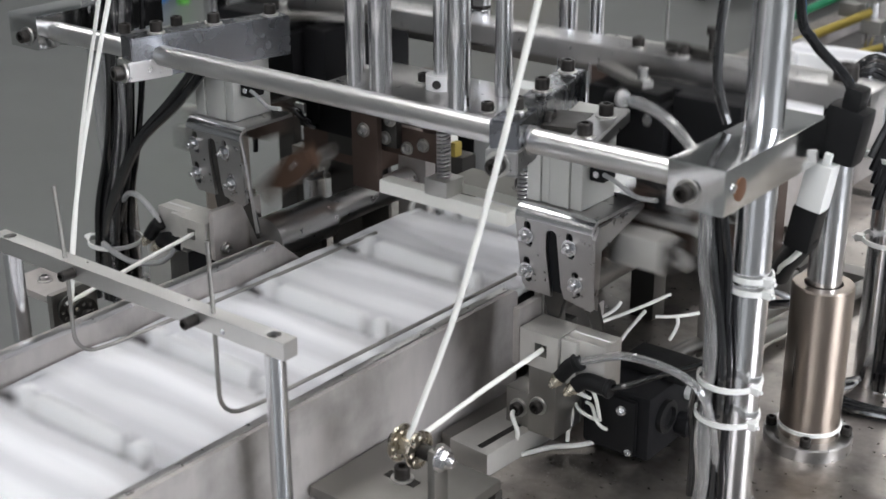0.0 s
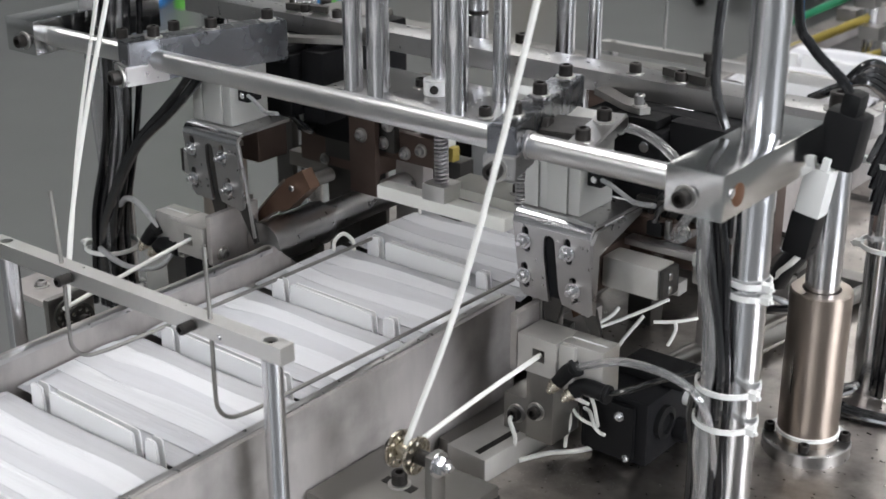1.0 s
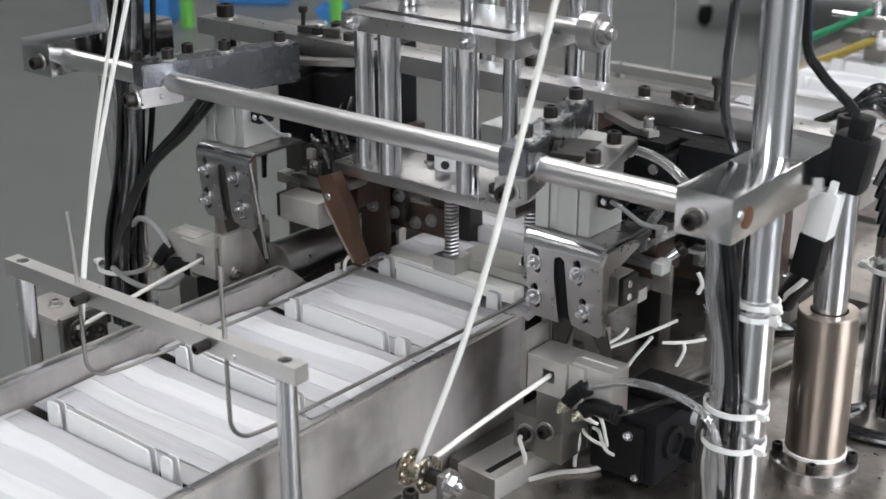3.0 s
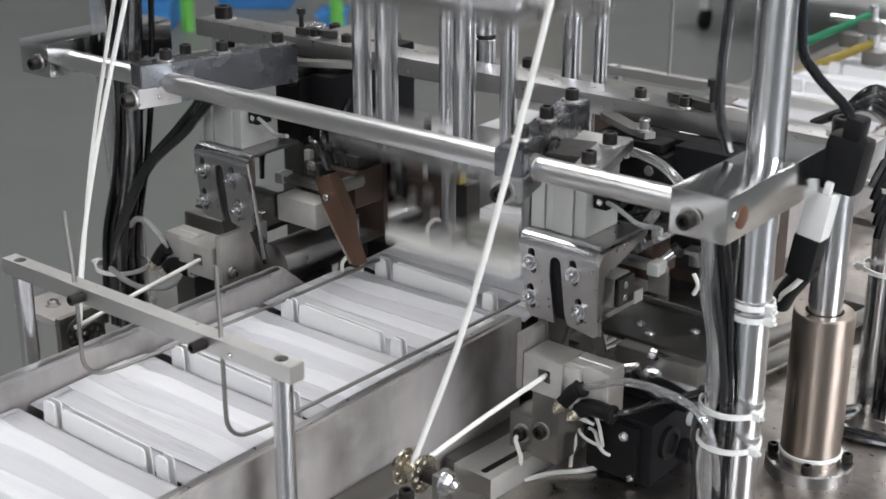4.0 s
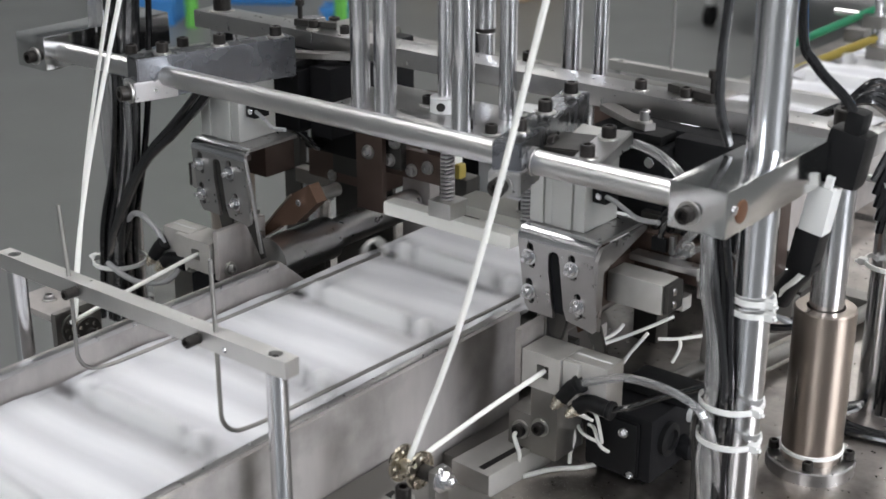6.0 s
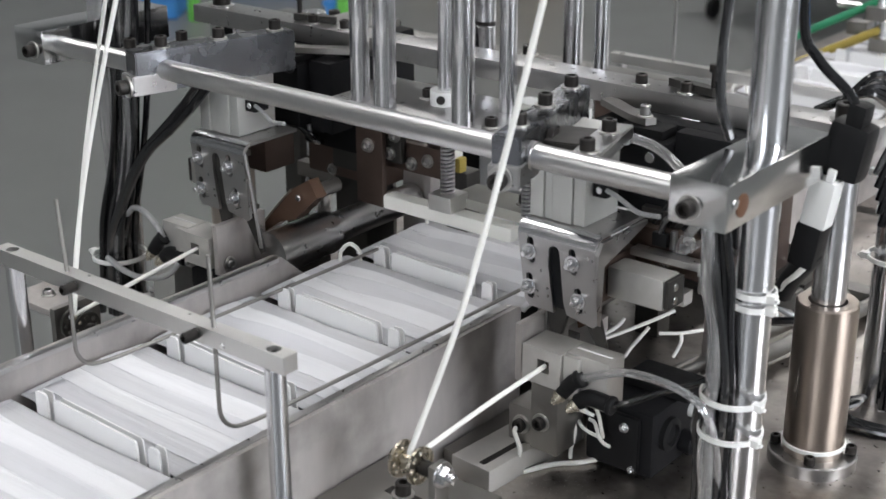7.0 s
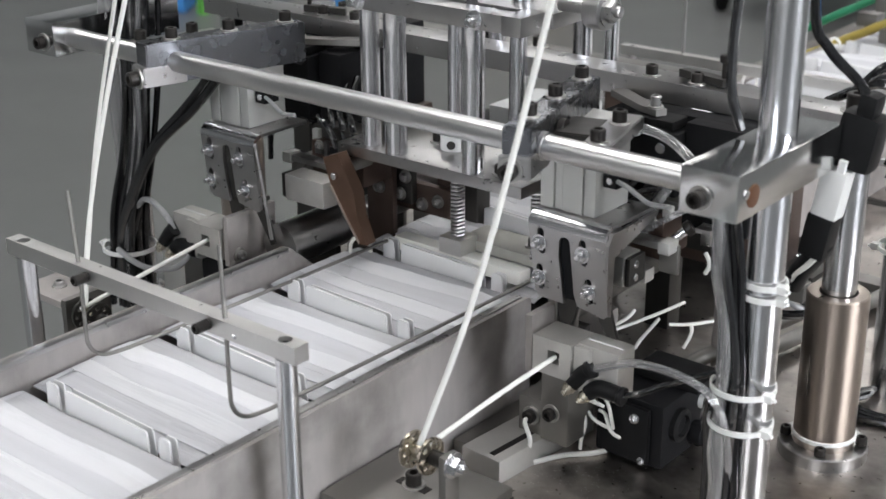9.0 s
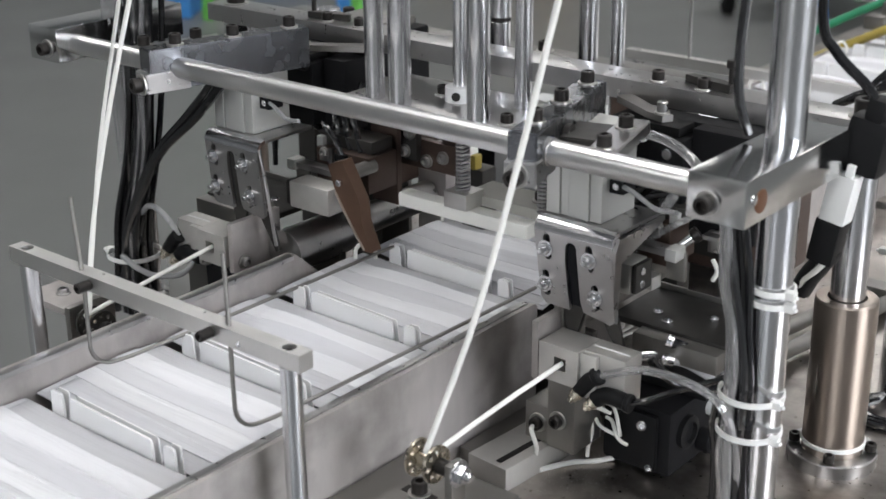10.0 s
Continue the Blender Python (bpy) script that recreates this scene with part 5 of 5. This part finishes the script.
# dark weld housing behind the brackets
for m in (False, True):
    MIRROR[0] = m
    t = thing("weld_housing", (0.25, 0.46, T_TOP), "dark brown weld housing with cables behind the bracket", "housing", "weld housings")
    part("case", box(0.205, 0.300, 0.440, 0.500, 0.010, 0.072, 0.003), BROWN, t)
    part("cover", box(0.215, 0.262, 0.434, 0.4398, 0.022, 0.060, 0.002), DARKSTEEL, t)
    part("stand", box(0.238, 0.252, 0.482, 0.498, T_TOP, 0.0098, 0.002), PLATE, t)
    part("guard_plate", box(0.2590, 0.2610, 0.360, 0.439, 0.0845, 0.0875, 0.0004), STEEL, t, "bright guard edge")
    part("terminal", box(0.286, 0.298, 0.428, 0.4395, 0.050, 0.064, 0.001), ALU_MATTE, t, "pale terminal")
    part("terminal", box(0.268, 0.276, 0.430, 0.4395, 0.052, 0.068, 0.001), BLACKPL, t)
    for x, z in ((0.212, 0.016), (0.268, 0.016), (0.268, 0.065)):
        screw(t, (x, 0.4398, z), (0, -1, 0), 0.0038, 0.004, STEEL)
    for i in range(3):
        part("cable", hose([(0.272 + 0.008 * i, 0.4395, 0.045), (0.275 + 0.008 * i, 0.425, 0.046 + 0.006 * i), (0.29 + 0.006 * i, 0.41, 0.066), (0.312 + 0.004 * i, 0.40, 0.062), (0.330, 0.405, 0.035 - 0.01 * i)], 0.0026, 8), CABLE, t)
    MIRROR[0] = False

t = thing("wire_plug", (0.0, 0.45, T_TOP), "white and yellow wire plugs on a dark stand", "plug")
part("stand", box(-0.012, 0.012, 0.450, 0.470, T_TOP, 0.040, 0.002), DARKSTEEL, t)
part("white_plug", box(-0.022, 0.000, 0.446, 0.460, 0.0405, 0.068, 0.003), TIE, t, "white plug")
part("yellow_plug", box(0.001, 0.007, 0.446, 0.456, 0.0405, 0.054, 0.002), YELLOW, t, "yellow plug")

# far press columns behind the lift beam
for x, y in ((0.0865, 0.50), (0.1125, 0.505)):
    single("rear_column", rod((x, y, T_TOP), (x, y, 0.42), 0.0085 if x < 0.1 else 0.0062, 24), CHROME, "polished steel column behind the lift beam", "column", "rear columns")
t = thing("air_cylinder", (0.016, 0.47, 0.14), "small chrome air cylinder hanging above the beam", "air cylinder")
part("barrel", rod((0.016, 0.47, 0.1752), (0.016, 0.47, 0.42), 0.0095, 20), CHROME, t)
part("nose", rod((0.016, 0.47, 0.1442), (0.016, 0.47, 0.172), 0.0090, 20), CHROME, t)
for z in (0.1412, 0.1723):
    part("seal_ring", rod((0.016, 0.47, z), (0.016, 0.47, z + 0.0027), 0.0092, 20), BLACKOX, t)
# far cross bar and left outer arm
t = thing("rear_bar", (-0.1, 0.53, 0.12), "dark steel bar across the back with black screws", "bar")
part("bar", box(-0.30, 0.18, 0.52, 0.545, 0.118, 0.134, 0.001), GREYSTEEL, t)
for x in (-0.22, -0.14, -0.05, 0.02):
    screw(t, (x, 0.53, 0.134), (0, 0, 1), 0.006, 0.010)
for x in (-0.28, 0.16):
    part("stand", box(x - 0.012, x + 0.012, 0.522, 0.543, T_TOP, 0.1175, 0.001), DARKSTEEL, t)
t = thing("black_drive_box", (-0.13, 0.46, 0.0), "black drive housing hanging behind the lift beam", "drive housing")
part("housing", box(-0.172, -0.088, 0.432, 0.498, 0.040, 0.150, 0.004), BLACKANO, t)
part("lid", box(-0.160, -0.100, 0.440, 0.492, 0.1505, 0.158, 0.002), GREYSTEEL, t)
part("foot", box(-0.15, -0.11, 0.45, 0.49, T_TOP, 0.0398, 0.002), DARKSTEEL, t)
t = thing("rear_block", (0.0, 0.56, T_TOP), "grey painted blocks and valves behind the press", "valve block")
part("block", box(-0.06, 0.04, 0.56, 0.64, T_TOP, 0.06, 0.004), GREYPAINT, t)
part("valve", box(0.05, 0.09, 0.57, 0.63, T_TOP, 0.02, 0.003), ALU_MATTE, t)
part("valve", box(-0.12, -0.07, 0.57, 0.63, T_TOP, 0.03, 0.003), BLACKANO, t)

# ---------------------------------------------------------------- far end of the line and the hall behind


def trolley(x, y, w, d, h, label, top):
    t = thing("work_table", (x, y, FLOOR_Z), label, "work table", "far tables")
    part("top", box(x - w / 2, x + w / 2, y - d / 2, y + d / 2, FLOOR_Z + h - 0.04, FLOOR_Z + h, 0.006), top, t)
    part("shelf", box(x - w / 2 + 0.05, x + w / 2 - 0.05, y - d / 2 + 0.05, y + d / 2 - 0.05, FLOOR_Z + 0.20, FLOOR_Z + 0.23, 0.004), WHITEPT, t)
    for sx in (-1, 1):
        for sy in (-1, 1):
            px, py = x + sx * (w / 2 - 0.06), y + sy * (d / 2 - 0.06)
            part("leg", box(px - 0.02, px + 0.02, py - 0.02, py + 0.02, FLOOR_Z + 0.10, FLOOR_Z + h - 0.041, 0.003), GREYPAINT, t)
            part("castor", rod((px - 0.014, py, FLOOR_Z + 0.05), (px + 0.014, py, FLOOR_Z + 0.05), 0.05, 18), BLACKPL, t, "black castor")
    return t


trolley(-1.87, 5.89, 1.3, 0.9, 0.26, "low white trolley on black castors", WHITEPT)
trolley(-5.1, 5.6, 1.2, 0.7, 0.8, "grey work table on castors", GREYPAINT)


def crate(x, y, w, d, h, turn, material, label):
    t = thing("plastic_crate", (x, y, FLOOR_Z), label, "crate", "crates on the floor")
    bm = bmesh.new()
    for a in ((-w / 2, w / 2, -d / 2, -d / 2 + 0.012), (-w / 2, w / 2, d / 2 - 0.012, d / 2), (-w / 2, -w / 2 + 0.012, -d / 2 + 0.012, d / 2 - 0.012), (w / 2 - 0.012, w / 2, -d / 2 + 0.012, d / 2 - 0.012)):
        box(*a, 0, h, 0.003, 0, bm)
    box(-w / 2, w / 2, -d / 2, d / 2, 0, 0.012, 0.002, 0, bm)
    bm.transform(Matrix.Rotation(radians(turn), 4, "Z"))
    bm.transform(Matrix.Translation((x, y, FLOOR_Z)))
    part("tub", bm, material, t)
    bm = box(-w / 2 - 0.012, w / 2 + 0.012, -d / 2 - 0.012, -d / 2, h - 0.03, h, 0.003)
    box(-w / 2 - 0.012, w / 2 + 0.012, d / 2, d / 2 + 0.012, h - 0.03, h, 0.003, 0, bm)
    bm.transform(Matrix.Rotation(radians(turn), 4, "Z"))
    bm.transform(Matrix.Translation((x, y, FLOOR_Z)))
    part("rim", bm, material, t)


crate(-4.66, 3.89, 0.36, 0.26, 0.13, 35, BLUEPL, "blue plastic crate on the floor")
crate(-4.58, 4.61, 0.36, 0.26, 0.07, 35, BLUEPL, "shallow blue plastic crate on the floor")
crate(-3.78, 4.32, 0.12, 0.12, 0.12, 35, BLUEPL, "small blue plastic box on the floor")
t = thing("green_rack", (-4.03, 4.10, FLOOR_Z), "bright green tubular rack standing on the floor", "rack")
RACK = ((-4.356, 3.929), (-3.706, 4.268))
for x, y in RACK:
    part("upright", box(x - 0.022, x + 0.022, y - 0.022, y + 0.022, FLOOR_Z, FLOOR_Z + 1.5, 0.003), GREENPT, t)
part("cross_tube", rod((*RACK[0], FLOOR_Z + 1.2), (*RACK[1], FLOOR_Z + 1.2), 0.018), GREENPT, t)
t = thing("carton_stack", (-3.9, 5.4, FLOOR_Z), "brown cartons stacked on the floor", "cartons")
for i, (dx, dy, s) in enumerate(((0, 0, 0.42), (-0.5, 0.15, 0.38), (0.1, 0.1, 0.34))):
    z = FLOOR_Z + (0.421 if i == 2 else 0)
    part("carton", box(-3.9 + dx, -3.9 + dx + s, 5.4 + dy, 5.4 + dy + s, z, z + s * 0.9 if i != 2 else z + 0.3, 0.004), CARTON, t)

# output end: green and yellow bars over a pale collecting table
t = thing("output_table", (0.55, 1.75, FLOOR_Z), "pale output table beside the conveyor", "output table")
part("top", box(0.17, 0.75, 1.05, 1.75, -0.095, -0.075, 0.003), WHITEPT, t)
for x in (0.25, 0.65):
    part("support", box(x - 0.02, x + 0.02, 1.1, 1.7, T_TOP, -0.0955, 0.002), GREYPAINT, t)
t = thing("guide_bars", (-0.03, 1.3, -0.036), "green and yellow guide bars over the end of the conveyor", "guide bars")
part("green_bar", rod((-0.12, 1.30, -0.022), (0.03, 1.31, 0.062), 0.0055), DKGREEN, t, "dark green bar")
part("yellow_bar", rod((-0.11, 1.29, -0.055), (0.04, 1.30, 0.026), 0.0062), YELLOW, t, "yellow bar")
part("yellow_bar", rod((-0.05, 1.27, -0.060), (0.07, 1.28, -0.012), 0.0045), YELLOW, t, "yellow bar")
for q in ((0.03, 1.31, 0.062), (0.04, 1.30, 0.026), (0.07, 1.28, -0.012), (0.115, 1.31, 0.05)):
    part("upright", rod((q[0], q[1], -0.036), (q[0], q[1], q[2] + 0.012), 0.006), CHROME, t)
for q in ((0.03, 1.305, 0.045), (0.00, 1.32, 0.02), (0.045, 1.29, 0.008), (0.09, 1.31, 0.03)):
    part("clamp", box(q[0] - 0.014, q[0] + 0.014, q[1] - 0.012, q[1] + 0.012, q[2] - 0.009, q[2] + 0.009, 0.002), GREYSTEEL, t)
part("cross_rod", rod((-0.03, 1.31, 0.05), (0.20, 1.31, 0.05), 0.005), CHROME, t)
t = thing("inspection_machine", (0.6, 4.2, FLOOR_Z), "pale grey machine cabinet with a blue panel", "machine")
part("cabinet", box(-0.6, 1.4, 3.9, 4.7, FLOOR_Z + 0.05, -0.15, 0.01), GREYPAINT, t)
part("panel", box(-0.35, 0.4, 3.885, 3.899, -0.5, -0.25, 0.004), BLUEPL, t, "blue panel")
for x in (-0.5, 1.3):
    part("foot", box(x - 0.05, x + 0.05, 4.0, 4.6, FLOOR_Z, FLOOR_Z + 0.0495, 0.004), BLACKPL, t)

# ear loops: each is drawn out of the gripper, laid on a mask and carried off with it
LOOPS = []
for k in range(-1, 9):
    t = new("ear_loop", finish("ear_loop", hose([(0.0, -0.0085, -0.004), (0.0005, -0.0075, 0.005), (0.001, 0.0, 0.0115), (0.0005, 0.0075, 0.005), (0.0, 0.0085, -0.004)], 0.0017, 8, 6), CORD))
    tagged(t, "white elastic ear loop standing at a mask edge", "ear loop", "ear loops")
    LOOPS.append((k, t))

# ---------------------------------------------------------------- what moves
CYCLE, C0 = 1.219, -0.04


def eased(x):
    x = max(0.0, min(1.0, x))
    return x * x * (3 - 2 * x)


def steps(marks):
    """All key times between 0 and 10 s from marks inside a cycle."""
    out = {0.0, 10.0}
    for k in range(-1, 10):
        for q in marks:
            s = C0 + CYCLE * k + q
            if 0 < s < 10:
                out.add(round(s * FPS) / FPS)
    return sorted(out)


def phase(s):
    k = math.floor((s - C0 + 0.25) / CYCLE)
    return k, s - C0 - CYCLE * k


def index(s):
    """How many pitches the conveyor has advanced."""
    k, q = phase(s)
    return k - 1 + eased((q + 0.13) / 0.22)


def lift(s):
    k, q = phase(s)
    return 0.021 * (eased((q + 0.005) / 0.065) - eased((q - 0.145) / 0.07) + eased((q - 0.63) / 0.07) - eased((q - 0.855) / 0.065))


def inward(s):
    k, q = phase(s)
    return eased((q - 0.04) / 0.06) - eased((q - 0.71) / 0.08)


def press(s):
    k, q = phase(s)
    return eased((q - 0.34) / 0.095) - eased((q - 0.635) / 0.14)


def slide(s):
    k, q = phase(s)
    return eased((q - 0.10) / 0.10) - eased((q - 0.385) / 0.10)


def motions():
    ts = steps((-0.13, -0.075, -0.02, 0.035, 0.09))
    for ob, j in CARRIERS:
        walk(ob, [(s, pose(AXIS_X, (j + index(s)) * P, -0.036)) for s in ts])
    for ob, b, j in MASKS:
        walk(ob, [(s, pose(b.x, b.y + (j + index(s)) * P, b.z)) for s in ts])
    ts = steps((-0.005, 0.028, 0.06, 0.145, 0.18, 0.215, 0.63, 0.665, 0.70, 0.855, 0.888, 0.92))
    walk(BEAM, [(s, pose(AXIS_X, 0.408, 0.15 + lift(s))) for s in ts])
    ts = steps((0.34, 0.387, 0.435, 0.635, 0.705, 0.775))
    walk(PRESS, [(s, pose(AXIS_X, 0.36, 0.12 - 0.0445 * press(s))) for s in ts])
    ts = steps((-0.005, 0.028, 0.04, 0.06, 0.08, 0.10, 0.145, 0.18, 0.215, 0.63, 0.665, 0.70, 0.71, 0.73, 0.75, 0.77, 0.79, 0.855, 0.888, 0.92))
    for ob, side in ARMS:
        b = BASE[ob.name]
        walk(ob, [(s, pose(b.x + side * (0.105 if side > 0 else 0.04) * inward(s), b.y, b.z - (0.008 if side > 0 else 0.0) + lift(s))) for s in ts])
    for ob, side in FINGERS:
        b = BASE[ob.name]
        out = (1 - inward(s_) for s_ in ts)
        walk(ob, [(s, pose(b.x - (0.025 if side > 0 else 0.0) * o, b.y, b.z - (0.020 if side > 0 else 0.0) * o + lift(s), 0, side * ((78 * o - 28) if side > 0 else (38 * o - 28)), 0)) for s, o in zip(ts, out)])
    for k, ob in LOOPS:
        rows = []
        for s in sorted(set(ts) | set(steps((-0.13, -0.075, -0.02, 0.035, 0.09)))):
            f = eased((s - C0 - CYCLE * k - 0.04) / 0.08)
            adv = max(0.0, index(s) - k)
            rows.append((s, pose(-0.116 + 0.104 * f, 0.268 + 0.053 * f + adv * P, -0.008 + 0.004 * f + 0.03 * f * (1 - f), 0, 0, -50 * f)))
        walk(ob, rows)
    ts = steps((0.10, 0.15, 0.20, 0.385, 0.435, 0.485))
    for ob in SLIDES:
        b = BASE[ob.name]
        walk(ob, [(s, pose(b.x, b.y + 0.15 * (1 - slide(s)), b.z)) for s in ts])


motions()
